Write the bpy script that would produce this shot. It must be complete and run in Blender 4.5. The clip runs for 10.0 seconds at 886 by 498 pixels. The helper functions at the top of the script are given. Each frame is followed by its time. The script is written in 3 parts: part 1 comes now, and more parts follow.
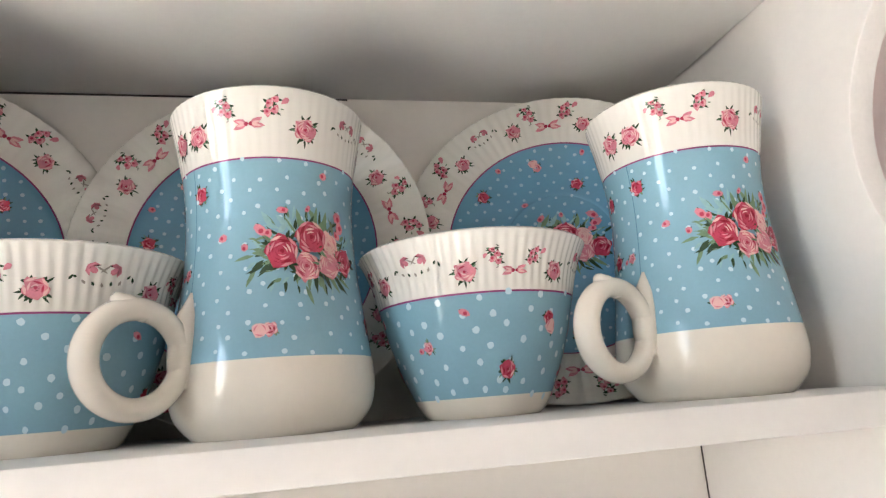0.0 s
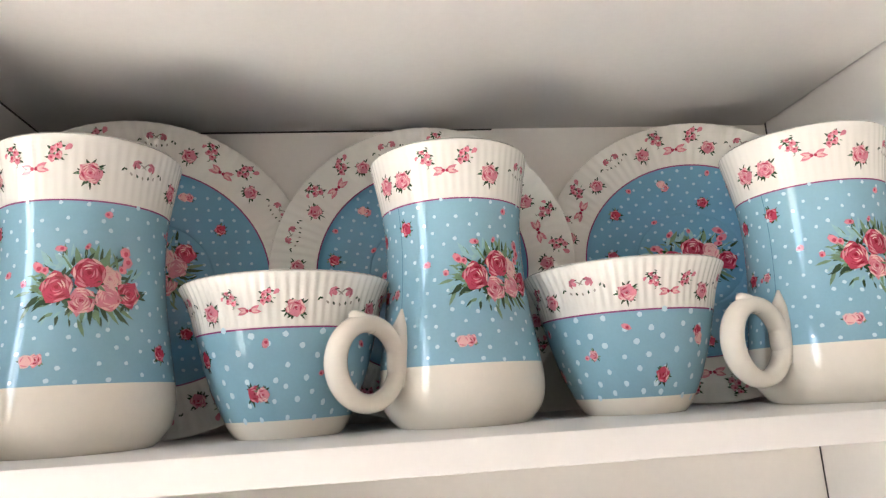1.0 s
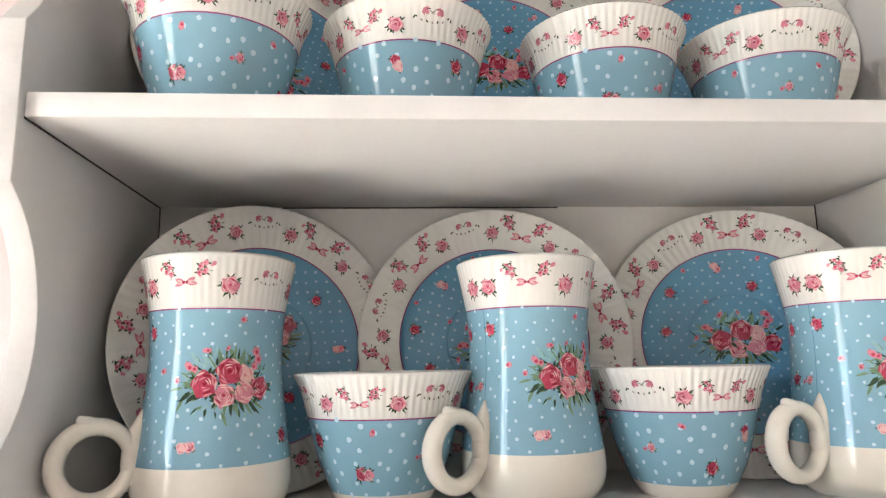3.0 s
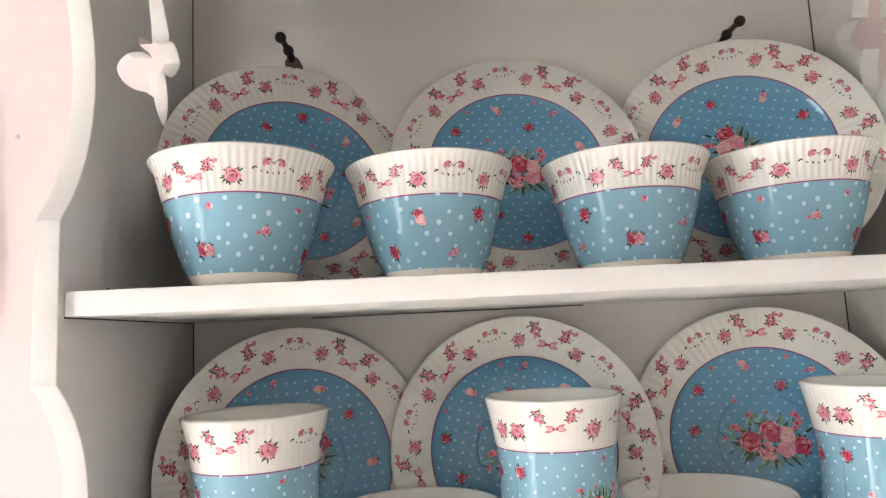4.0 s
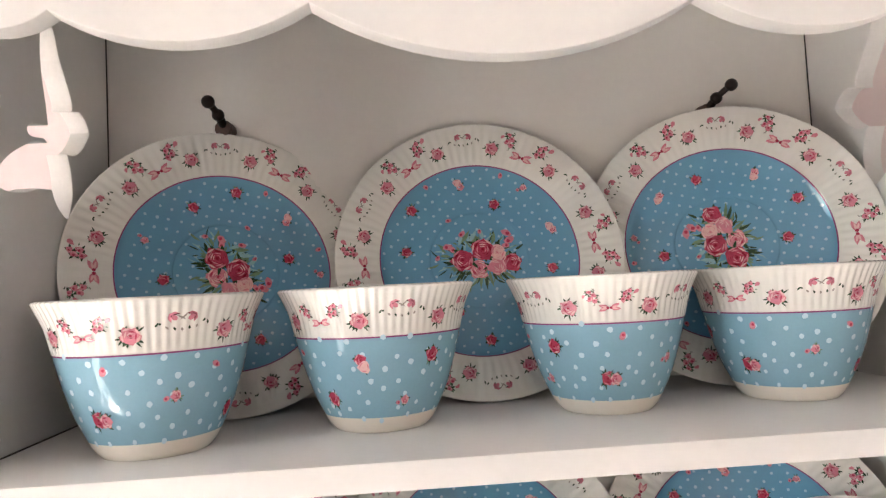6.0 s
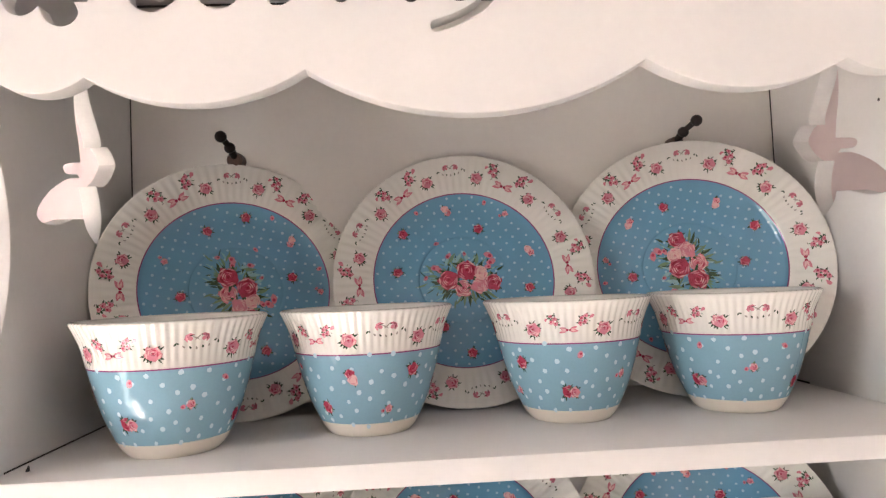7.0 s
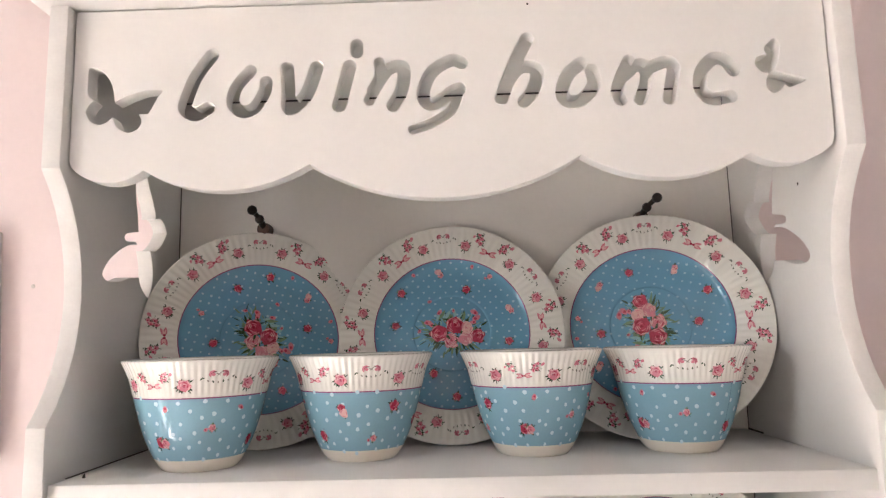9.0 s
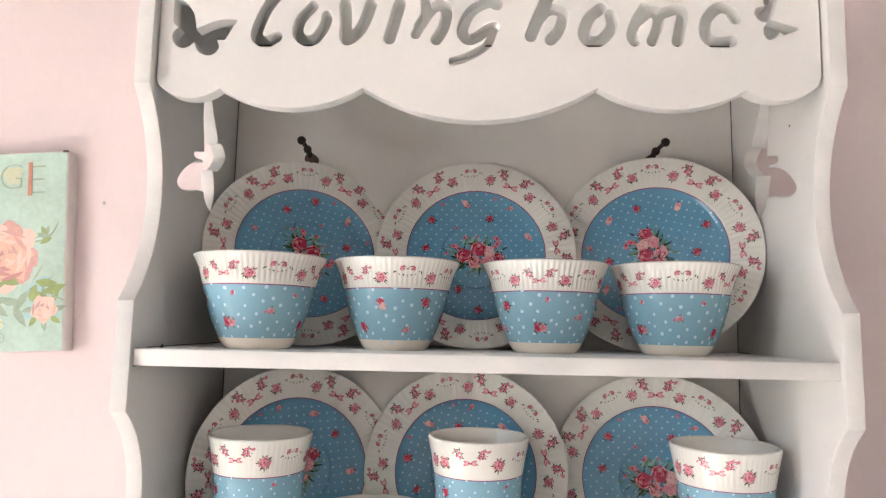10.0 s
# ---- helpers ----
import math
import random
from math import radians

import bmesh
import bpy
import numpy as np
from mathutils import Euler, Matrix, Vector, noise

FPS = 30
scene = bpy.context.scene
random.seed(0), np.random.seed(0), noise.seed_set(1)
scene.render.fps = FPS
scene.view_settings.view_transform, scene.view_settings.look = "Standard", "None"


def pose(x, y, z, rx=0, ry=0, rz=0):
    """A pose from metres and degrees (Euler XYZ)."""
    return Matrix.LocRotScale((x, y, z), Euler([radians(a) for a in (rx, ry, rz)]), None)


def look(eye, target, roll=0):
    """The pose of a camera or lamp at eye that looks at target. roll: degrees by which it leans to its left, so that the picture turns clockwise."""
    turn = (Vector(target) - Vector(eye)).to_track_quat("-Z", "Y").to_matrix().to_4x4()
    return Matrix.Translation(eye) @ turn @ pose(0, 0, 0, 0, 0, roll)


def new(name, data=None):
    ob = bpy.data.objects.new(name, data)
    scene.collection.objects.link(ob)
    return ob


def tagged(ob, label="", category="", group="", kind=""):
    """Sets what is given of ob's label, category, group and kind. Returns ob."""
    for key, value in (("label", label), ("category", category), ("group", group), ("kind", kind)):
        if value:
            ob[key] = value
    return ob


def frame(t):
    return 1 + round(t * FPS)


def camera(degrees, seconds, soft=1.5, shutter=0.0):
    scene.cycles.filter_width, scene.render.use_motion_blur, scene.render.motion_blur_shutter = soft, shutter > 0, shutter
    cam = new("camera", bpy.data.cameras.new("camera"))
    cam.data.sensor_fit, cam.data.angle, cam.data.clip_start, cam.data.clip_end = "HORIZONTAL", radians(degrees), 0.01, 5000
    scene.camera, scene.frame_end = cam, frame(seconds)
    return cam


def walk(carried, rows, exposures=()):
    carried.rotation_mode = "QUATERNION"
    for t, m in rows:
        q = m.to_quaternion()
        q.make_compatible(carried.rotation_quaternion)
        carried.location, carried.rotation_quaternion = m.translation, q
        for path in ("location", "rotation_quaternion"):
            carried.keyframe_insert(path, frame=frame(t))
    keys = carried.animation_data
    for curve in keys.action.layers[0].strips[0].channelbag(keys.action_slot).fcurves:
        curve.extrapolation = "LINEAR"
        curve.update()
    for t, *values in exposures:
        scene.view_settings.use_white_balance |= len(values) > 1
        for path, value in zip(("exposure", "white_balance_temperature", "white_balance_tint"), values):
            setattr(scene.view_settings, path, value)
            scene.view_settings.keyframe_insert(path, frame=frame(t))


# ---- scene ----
cam = camera(67.3, 10.0, soft=1.3)
PATH = [
    (0, (0.008, -0.203, 1.25), (0.453, 1.697, 1.688), -4.6),
    (0.5, (-0.015, -0.227, 1.255), (0.332, 1.696, 1.683), -4.0),
    (1, (-0.049, -0.252, 1.259), (0.192, 1.69, 1.671), -3.5),
    (1.5, (-0.071, -0.274, 1.264), (0.113, 1.682, 1.641), -2.6),
    (2, (-0.091, -0.292, 1.269), (0.073, 1.667, 1.639), -1.5),
    (2.2, (-0.092, -0.302, 1.276), (0.069, 1.656, 1.649), -1.6),
    (3.3, (-0.078, -0.316, 1.335), (0.055, 1.651, 1.67), -0.9),
    (3.5, (-0.08, -0.322, 1.35), (0.04, 1.649, 1.665), -1.1),
    (3.8, (-0.088, -0.323, 1.401), (0.004, 1.665, 1.608), -2.3),
    (4, (-0.08, -0.331, 1.421), (-0.01, 1.652, 1.671), -2.8),
    (4.5, (-0.089, -0.322, 1.457), (0.017, 1.662, 1.685), -1.7),
    (5, (-0.095, -0.32, 1.479), (-0.041, 1.664, 1.726), -2.5),
    (5.5, (-0.089, -0.297, 1.497), (-0.02, 1.691, 1.7), -3.0),
    (6, (-0.061, -0.285, 1.523), (0.084, 1.707, 1.631), -2.9),
    (6.2, (-0.056, -0.292, 1.526), (0.083, 1.701, 1.619), -3.1),
    (7.3, (-0.036, -0.345, 1.541), (0.049, 1.651, 1.636), -2.3),
    (7.5, (-0.028, -0.349, 1.54), (0.045, 1.647, 1.64), -2.5),
    (8, (-0.008, -0.37, 1.539), (0.056, 1.623, 1.699), -2.9),
    (8.5, (-0.002, -0.391, 1.535), (0.023, 1.596, 1.764), -2.2),
    (9, (0.001, -0.42, 1.533), (-0.038, 1.561, 1.804), -1.4),
    (9.2, (-0.001, -0.432, 1.527), (-0.043, 1.546, 1.818), -0.7),
    (9.5, (0.001, -0.447, 1.498), (-0.094, 1.534, 1.758), -0.1),
    (10, (-0.01, -0.483, 1.471), (-0.091, 1.502, 1.699), 1.1),
]
walk(cam, [(t, look(eye, target, roll)) for t, eye, target, roll in PATH], [(0.0, 4.08, 6380, 8), (1.0, 4.17, 6470, 9), (2.0, 4.18, 6480, 9), (3.5, 4.16, 6250, 8), (5.0, 4.18, 6520, 13), (6.0, 4.18, 6500, 12), (7.5, 4.20, 6680, 17), (9.0, 4.02, 6480, 13), (10.0, 4.06, 6280, 10)])

# ---- world, daylight, room light ----
world = bpy.data.worlds.new("world")
scene.world = world
world.use_nodes = True
wn = world.node_tree
sky = wn.nodes.new("ShaderNodeTexSky")
sky.sky_type, sky.sun_disc = "NISHITA", False
sky.sun_elevation, sky.sun_rotation = radians(60.0), radians(255.8)
wn.links.new(sky.outputs[0], wn.nodes["Background"].inputs[0])
wn.nodes["Background"].inputs[1].default_value = 0.06

sun = new("sun", bpy.data.lights.new("sun", "SUN"))
sun.data.energy, sun.data.angle, sun.data.color = 5.0, radians(0.5), (1.0, 0.95, 0.89)
sun.matrix_world = look((-0.91, -0.23, 1.63), (0, 0, 0))

WIN_Y, WIN_W, WIN_Z0, WIN_Z1, ROOM_X = -1.20, 0.75, 0.12, 2.1, 1.9
window_light = new("window_light", bpy.data.lights.new("window_light", "AREA"))
window_light.data.shape, window_light.data.size, window_light.data.size_y = "RECTANGLE", WIN_Z1 - WIN_Z0 - 0.12, 0.32
window_light.data.energy, window_light.data.color = 1.25, (1.0, 0.975, 0.945)
window_light.matrix_world = look((-ROOM_X - 0.06, WIN_Y, (WIN_Z0 + WIN_Z1) / 2), (0, WIN_Y, (WIN_Z0 + WIN_Z1) / 2), 90)


# ---- materials ----
def material(name, color, rough=0.5, vary=0.06, scale=40.0, fine=400.0, bump=0.0, coat=0.0, spec=0.5, island=0.0):
    """A painted, glazed or plastered surface: two scales of colour variation and a fine relief."""
    m = bpy.data.materials.new(name)
    m.use_nodes = True
    t = m.node_tree
    b = t.nodes["Principled BSDF"]
    co = t.nodes.new("ShaderNodeTexCoord")
    big, small = t.nodes.new("ShaderNodeTexNoise"), t.nodes.new("ShaderNodeTexNoise")
    for n, sc, det in ((big, scale, 3), (small, fine, 2)):
        n.inputs["Scale"].default_value, n.inputs["Detail"].default_value = sc, det
        t.links.new(co.outputs["Object"], n.inputs["Vector"])
    mix = t.nodes.new("ShaderNodeMath")
    mix.operation = "MULTIPLY_ADD"
    mix.inputs[1].default_value = 0.5
    t.links.new(small.outputs[0], mix.inputs[0])
    t.links.new(big.outputs[0], mix.inputs[2])
    ramp = t.nodes.new("ShaderNodeMapRange")
    ramp.inputs[1].default_value, ramp.inputs[2].default_value = 0.45, 1.05
    ramp.inputs[3].default_value, ramp.inputs[4].default_value = 1 - vary, 1 + vary
    t.links.new(mix.outputs[0], ramp.inputs[0])
    hue = t.nodes.new("ShaderNodeHueSaturation")
    hue.inputs["Color"].default_value = (*color, 1)
    t.links.new(ramp.outputs[0], hue.inputs["Value"])
    t.links.new(hue.outputs[0], b.inputs["Base Color"])
    rr = t.nodes.new("ShaderNodeMapRange")
    rr.inputs[3].default_value, rr.inputs[4].default_value = max(rough * 0.8, 0.02), min(rough * 1.2, 1)
    t.links.new(big.outputs[0], rr.inputs[0])
    t.links.new(rr.outputs[0], b.inputs["Roughness"])
    b.inputs["Specular IOR Level"].default_value = spec
    b.inputs["Coat Weight"].default_value = coat
    if bump:
        bp = t.nodes.new("ShaderNodeBump")
        bp.inputs["Strength"].default_value, bp.inputs["Distance"].default_value = bump, 0.001
        t.links.new(mix.outputs[0], bp.inputs["Height"])
        t.links.new(bp.outputs[0], b.inputs["Normal"])
    return m


GLAZE = 0.07
PAINT = material("white_board_paint", (0.81, 0.78, 0.755), 0.42, 0.03, 9, 260, 0.06)
PAINT_BACK = material("white_back_panel", (0.88, 0.835, 0.785), 0.5, 0.03, 7, 220, 0.05)
CUT = material("sawn_edge_paint", (0.78, 0.75, 0.725), 0.6, 0.05, 60, 500, 0.12)
WALL = material("pink_wall_paint", (0.79, 0.662, 0.652), 0.75, 0.035, 5, 180, 0.12)
ROOM = material("off_white_wall_paint", (0.82, 0.785, 0.75), 0.75, 0.035, 5, 180, 0.12)
PLASTER = material("white_ceiling_paint", (0.82, 0.80, 0.78), 0.8, 0.03, 4, 120, 0.1)
FLOOR = material("pale_floor_tile", (0.80, 0.755, 0.71), 0.35, 0.1, 5, 90, 0.05)
IVORY = material("ivory_porcelain_glaze", (0.86, 0.795, 0.70), GLAZE, 0.03, 40, 300, 0.01)
CHINA = material("white_porcelain_glaze", (0.85, 0.82, 0.765), GLAZE, 0.02, 30, 300, 0.01)
BLUE = material("sky_blue_glaze", (0.26, 0.465, 0.585), GLAZE, 0.05, 60, 700, 0.01)
DEEP_BLUE = material("deep_blue_glaze", (0.15, 0.36, 0.545), GLAZE, 0.05, 60, 700, 0.01)
SOFT_DOT = material("pale_blue_dot_print", (0.40, 0.60, 0.73), GLAZE, 0.03)
DOT = material("white_dot_print", (0.62, 0.78, 0.85), GLAZE, 0.03)
LINE = material("plum_line_print", (0.30, 0.07, 0.19), GLAZE, 0.05)
RED = material("rose_red_print", (0.50, 0.055, 0.105), GLAZE, 0.25, 200, 1500)
DEEP = material("deep_red_print", (0.30, 0.015, 0.035), GLAZE, 0.2, 200, 1500)
PINK = material("rose_pink_print", (0.70, 0.25, 0.31), GLAZE, 0.2, 200, 1500)
PALE = material("pale_pink_print", (0.83, 0.51, 0.50), GLAZE, 0.1, 200, 1500)
GREEN = material("leaf_green_print", (0.035, 0.07, 0.035), GLAZE, 0.3, 200, 1500)
SAGE = material("sage_green_print", (0.18, 0.29, 0.18), GLAZE, 0.25, 200, 1500)
MIST = material("pale_leaf_print", (0.30, 0.52, 0.56), GLAZE, 0.15, 200, 1500)
SEAM = material("print_seam_blue", (0.10, 0.24, 0.36), GLAZE, 0.05)
GREY = material("grey_print", (0.42, 0.38, 0.34), GLAZE, 0.15)
PRINTS = [RED, DEEP, PINK, PALE, GREEN, SAGE, MIST, GREY, DOT, LINE]
R_, D_, K_, P_, G_, S_, M_, Y_, O_, L_ = range(10)
IRON = material("dark_bronze_metal", (0.035, 0.024, 0.02), 0.45, 0.2, 120, 800, 0.2)
IRON.node_tree.nodes["Principled BSDF"].inputs["Metallic"].default_value = 0.6
RUST = material("brown_hook_paint", (0.13, 0.075, 0.055), 0.5, 0.2, 120, 600, 0.1)
GAP = material("dark_gap", (0.06, 0.05, 0.045), 0.9, 0.1)
CANVAS = material("pale_aqua_canvas", (0.50, 0.64, 0.55), 0.7, 0.16, 22, 200, 0.1)
CREAM = material("cream_wash_paint", (0.66, 0.66, 0.47), 0.7, 0.14, 40, 300)
AQUA = material("aqua_wash_paint", (0.42, 0.62, 0.62), 0.7, 0.12, 40, 300)
CANVAS_SIDE = material("grey_canvas_edge", (0.62, 0.56, 0.53), 0.75, 0.06, 30, 300, 0.1)
TERRACOTTA = material("faded_coral_paint", (0.62, 0.27, 0.19), 0.7, 0.15, 60, 400)
PEACH = material("peach_paint", (0.78, 0.50, 0.38), 0.7, 0.12, 90, 500)
LIGHT_BLUSH = material("light_blush_paint", (0.80, 0.60, 0.52), 0.7, 0.1, 90, 500)
ROSEWOOD = material("dusky_rose_paint", (0.60, 0.30, 0.27), 0.7, 0.1, 90, 500)
BLUSH = material("blush_paint", (0.68, 0.38, 0.34), 0.7, 0.12, 90, 500)
OLIVE = material("olive_leaf_paint", (0.33, 0.40, 0.16), 0.7, 0.2, 90, 500)
GREYGREEN = material("grey_green_paint", (0.36, 0.44, 0.33), 0.7, 0.2, 90, 500)
FRAME_PAINT = material("window_frame_paint", (0.8, 0.8, 0.78), 0.4, 0.02)
GLASS = bpy.data.materials.new("window_glass")
GLASS.use_nodes = True
g = GLASS.node_tree.nodes["Principled BSDF"]
g.inputs["Transmission Weight"].default_value, g.inputs["Roughness"].default_value, g.inputs["IOR"].default_value = 1.0, 0.0, 1.45


# ---- builders ----
def mesh_of(name, bm, mats, smooth=False, angle=None):
    me = bpy.data.meshes.new(name)
    bm.to_mesh(me)
    bm.free()
    for m in mats if isinstance(mats, (list, tuple)) else [mats]:
        me.materials.append(m)
    if smooth:
        me.polygons.foreach_set("use_smooth", [True] * len(me.polygons))
        if angle:
            me.set_sharp_from_angle(angle=radians(angle))
    return me


def put(name, me, parent=None, m=None, label=""):
    ob = new(name, me)
    if parent:
        ob.parent = parent
    if m is not None:
        ob.matrix_basis = m
    return tagged(ob, label)


def thing(name, m, label, category, group="", kind=""):
    return tagged(put(name, None, m=m), label, category, group, kind)


def box(x0, x1, y0, y1, z0, z1, bevel=0.0008, bm=None):
    own = bmesh.new()
    bmesh.ops.create_cube(own, size=1)
    for v in own.verts:
        v.co = ((x0 + x1) / 2 + v.co.x * (x1 - x0), (y0 + y1) / 2 + v.co.y * (y1 - y0), (z0 + z1) / 2 + v.co.z * (z1 - z0))
    if bevel:
        bmesh.ops.bevel(own, geom=own.edges[:], offset=bevel, segments=2, affect="EDGES", profile=0.5)
    return own


def spline(points, n=8, closed=False):
    """Catmull-Rom through 2D or 3D points."""
    p = [np.array(q, float) for q in points]
    out, k = [], len(p)
    for i in range(k if closed else k - 1):
        a, b, c, d = (p[(i + j) % k] if closed else p[min(max(i + j, 0), k - 1)] for j in (-1, 0, 1, 2))
        for s in range(n):
            t = s / n
            out.append(0.5 * (2 * b + (c - a) * t + (2 * a - 5 * b + 4 * c - d) * t * t + (3 * b - a - 3 * c + d) * t ** 3))
    if not closed:
        out.append(p[-1])
    return out


def cut_board(outlines, thick, bevel=0.0007):
    """A flat board in XY with holes, sawn from one sheet: the first outline is its edge, the others go through it."""
    cu = bpy.data.curves.new("board", "CURVE")
    cu.dimensions, cu.fill_mode = "2D", "BOTH"
    cu.extrude, cu.bevel_depth, cu.bevel_resolution = thick / 2 - bevel, bevel, 2
    for pts in outlines:
        sp = cu.splines.new("POLY")
        sp.points.add(len(pts) - 1)
        for q, (x, y) in zip(sp.points, pts):
            q.co = (x, y, 0, 1)
        sp.use_cyclic_u = True
    cu.offset = -bevel
    tmp = new("board", cu)
    me = bpy.data.meshes.new_from_object(tmp.evaluated_get(bpy.context.evaluated_depsgraph_get()))
    bpy.data.objects.remove(tmp)
    bpy.data.curves.remove(cu)
    me.polygons.foreach_set("use_smooth", [True] * len(me.polygons))
    me.set_sharp_from_angle(angle=radians(28))
    return me


def paint_board(me, face, edge):
    """Face paint on the flats, sawn-edge paint on the rest; local Z is the board's thickness."""
    me.materials.clear()
    me.materials.append(face)
    me.materials.append(edge)
    for p in me.polygons:
        p.material_index = 0 if abs(p.normal.z) > 0.5 else 1
    return me


def contours(field, x0, y0, h):
    """Closed zero lines of a sampled field, inside negative."""
    inside = field < 0
    nxt = {}

    def cross(i, j, k, l):
        a, b = field[i, j], field[k, l]
        t = a / (a - b)
        return (i, j, k, l), (x0 + (i + (k - i) * t) * h, y0 + (j + (l - j) * t) * h)

    mixed = inside[:-1, :-1].astype(int) + inside[1:, :-1] + inside[1:, 1:] + inside[:-1, 1:]
    place = {}
    for i, j in np.argwhere((mixed > 0) & (mixed < 4)):
        ring = [(i, j), (i + 1, j), (i + 1, j + 1), (i, j + 1)]
        start, end = [], []
        for a, b in zip(ring, ring[1:] + ring[:1]):
            if inside[a] != inside[b]:
                key, at = cross(*min(a, b), *max(a, b))
                place[key] = at
                (end if inside[a] else start).append(key)
        for s, e in zip(start, end):
            nxt[s] = e
    loops = []
    while nxt:
        s = next(iter(nxt))
        loop = []
        while s in nxt:
            loop.append(place[s])
            s = nxt.pop(s)
        if len(loop) > 8:
            loops.append(loop)
    return loops


def stroke_field(gx, gy, strokes):
    """Distance to the nearest of some strokes (points, radius), less its radius."""
    best = np.full(gx.shape, 1.0)
    for pts, rad in strokes:
        q = spline(pts, 6)
        for a, b in zip(q[:-1], q[1:]):
            d = b - a
            t = np.clip(((gx - a[0]) * d[0] + (gy - a[1]) * d[1]) / max(d @ d, 1e-12), 0, 1)
            best = np.minimum(best, np.hypot(gx - a[0] - t * d[0], gy - a[1] - t * d[1]) - rad)
    return best


def arc(p, q, sag, n=14, start=1):
    """Points from p to q on a circular arc that bulges by sag to the left of the way (right: minus)."""
    p, q = np.array(p, float), np.array(q, float)
    d = q - p
    c = np.hypot(*d)
    nrm = np.array((-d[1], d[0])) / c
    rad = (c * c / 4 + sag * sag) / (2 * abs(sag))
    out = []
    for i in range(start, n):
        t = i / n
        u = (t - 0.5) * c
        hgt = math.sqrt(rad * rad - u * u) - (rad - abs(sag))
        out.append(tuple(p + d * t + nrm * math.copysign(hgt, sag)))
    return [tuple(p)] * (start == 1) + out + [tuple(q)]


# ---- room ----
WALL_Y, SOUTH = 0.192, -2.7
put("wall_north", mesh_of("wall", box(-ROOM_X - 0.12, ROOM_X + 0.12, WALL_Y, WALL_Y + 0.12, 0, 2.5, 0), WALL))
put("wall_east", mesh_of("wall", box(ROOM_X, ROOM_X + 0.12, SOUTH, WALL_Y, 0, 2.5, 0), ROOM))
put("wall_south", mesh_of("wall", box(-ROOM_X - 0.12, ROOM_X + 0.12, SOUTH - 0.12, SOUTH, 0, 2.5, 0), ROOM))
bm = bmesh.new()
for y0, y1, z0, z1 in ((SOUTH, WIN_Y - WIN_W / 2, 0, 2.5), (WIN_Y + WIN_W / 2, WALL_Y, 0, 2.5), (WIN_Y - WIN_W / 2, WIN_Y + WIN_W / 2, 0, WIN_Z0), (WIN_Y - WIN_W / 2, WIN_Y + WIN_W / 2, WIN_Z1, 2.5)):
    b = box(-ROOM_X - 0.12, -ROOM_X, y0, y1, z0, z1, 0)
    me = mesh_of("wall", b, ROOM)
    bm.from_mesh(me)
put("wall_west", mesh_of("wall", bm, ROOM))
put("floor", mesh_of("floor", box(-ROOM_X - 0.12, ROOM_X + 0.12, SOUTH - 0.12, WALL_Y + 0.12, -0.1, 0, 0), FLOOR))
put("ceiling", mesh_of("ceiling", box(-ROOM_X - 0.12, ROOM_X + 0.12, SOUTH - 0.12, WALL_Y + 0.12, 2.5, 2.6, 0), PLASTER))
for n, lab in (("wall_north", "pink painted wall with a few marks"), ("wall_east", "off-white painted plain wall"), ("wall_south", "off-white painted plain wall"), ("wall_west", "off-white painted wall with a window"), ("floor", "pale tiled floor of the room"), ("ceiling", "white painted ceiling of the room")):
    tagged(bpy.data.objects[n], lab, n.split("_")[0], kind="structure")

window = thing("window_1", pose(-ROOM_X - 0.03, WIN_Y, WIN_Z0), "tall white two-pane window in the wall", "window", kind="structure")
w, hgt = WIN_W / 2, WIN_Z1 - WIN_Z0
for y0, y1, z0, z1 in ((-w, -w + 0.05, 0, hgt), (w - 0.05, w, 0, hgt), (-w + 0.05, w - 0.05, 0, 0.05), (-w + 0.05, w - 0.05, hgt - 0.05, hgt), (-0.03, 0.03, 0.05, hgt - 0.05)):
    put("window_frame", mesh_of("window_frame", box(-0.02, 0.02, y0, y1, z0, z1, 0.003), FRAME_PAINT), window)

# ---- shelf cabinet ----
XL, XR, THICK, BACK = -0.255, 0.2535, 0.0125, 0.185
SHELF, LOWER, DEEPER = 1.45, 1.241, 1.032
TOP = 1.762
cabinet = thing("wall_shelf", pose(0, 0, 0), "white painted wall shelf with sawn scalloped sides and lettering", "wall shelf")


def side_outline():
    """Edge of a side panel in (y, z): wide at each shelf, hollowed by an arc between them."""
    f = -0.0045
    pts = [(BACK, DEEPER - 0.035), (BACK, TOP), (f, TOP)]
    z1 = 1.650
    for z0, zn in ((1.485, 1.405), (1.275, 1.196), (1.066, DEEPER - 0.035)):
        pts += arc((f, z1), (f, z0), 0.0325)
        z1 = zn
    return pts + [(f, z1)]


# the sawn-out butterfly of a side panel, in millimetres from the front and above 1.6 m: tall wing, rear wing, tail, front wing, feeler
SIDE_FLY = [(y / 1000, 1.6 + z / 1000) for y, z in
            [tuple(q) for q in spline([(103, 92), (113, 84), (119, 70), (127, 58), (134, 47), (134.5, 41)], 4)]
            + [tuple(q) for q in spline([(144, 43), (151, 40), (157, 33), (151, 24), (144, 18), (136, 14), (127, 13)], 4)]
            + [tuple(q) for q in spline([(131, 4), (133, -6), (132, -16), (127, -26), (119, -23), (112, -17), (109, -11)], 4)]
            + [tuple(q) for q in spline([(94, -12.5), (78, -17), (62, -18), (54, -14), (59, -6), (69, 2), (82, 9), (94, 13.5), (105, 15)], 4)]
            + [tuple(q) for q in spline([(101, 17), (88, 15.5), (84, 18), (88, 21.5), (106, 25.5)], 4)]
            + [tuple(q) for q in spline([(104, 37), (100, 52), (98.5, 66), (99, 80)], 4)]]
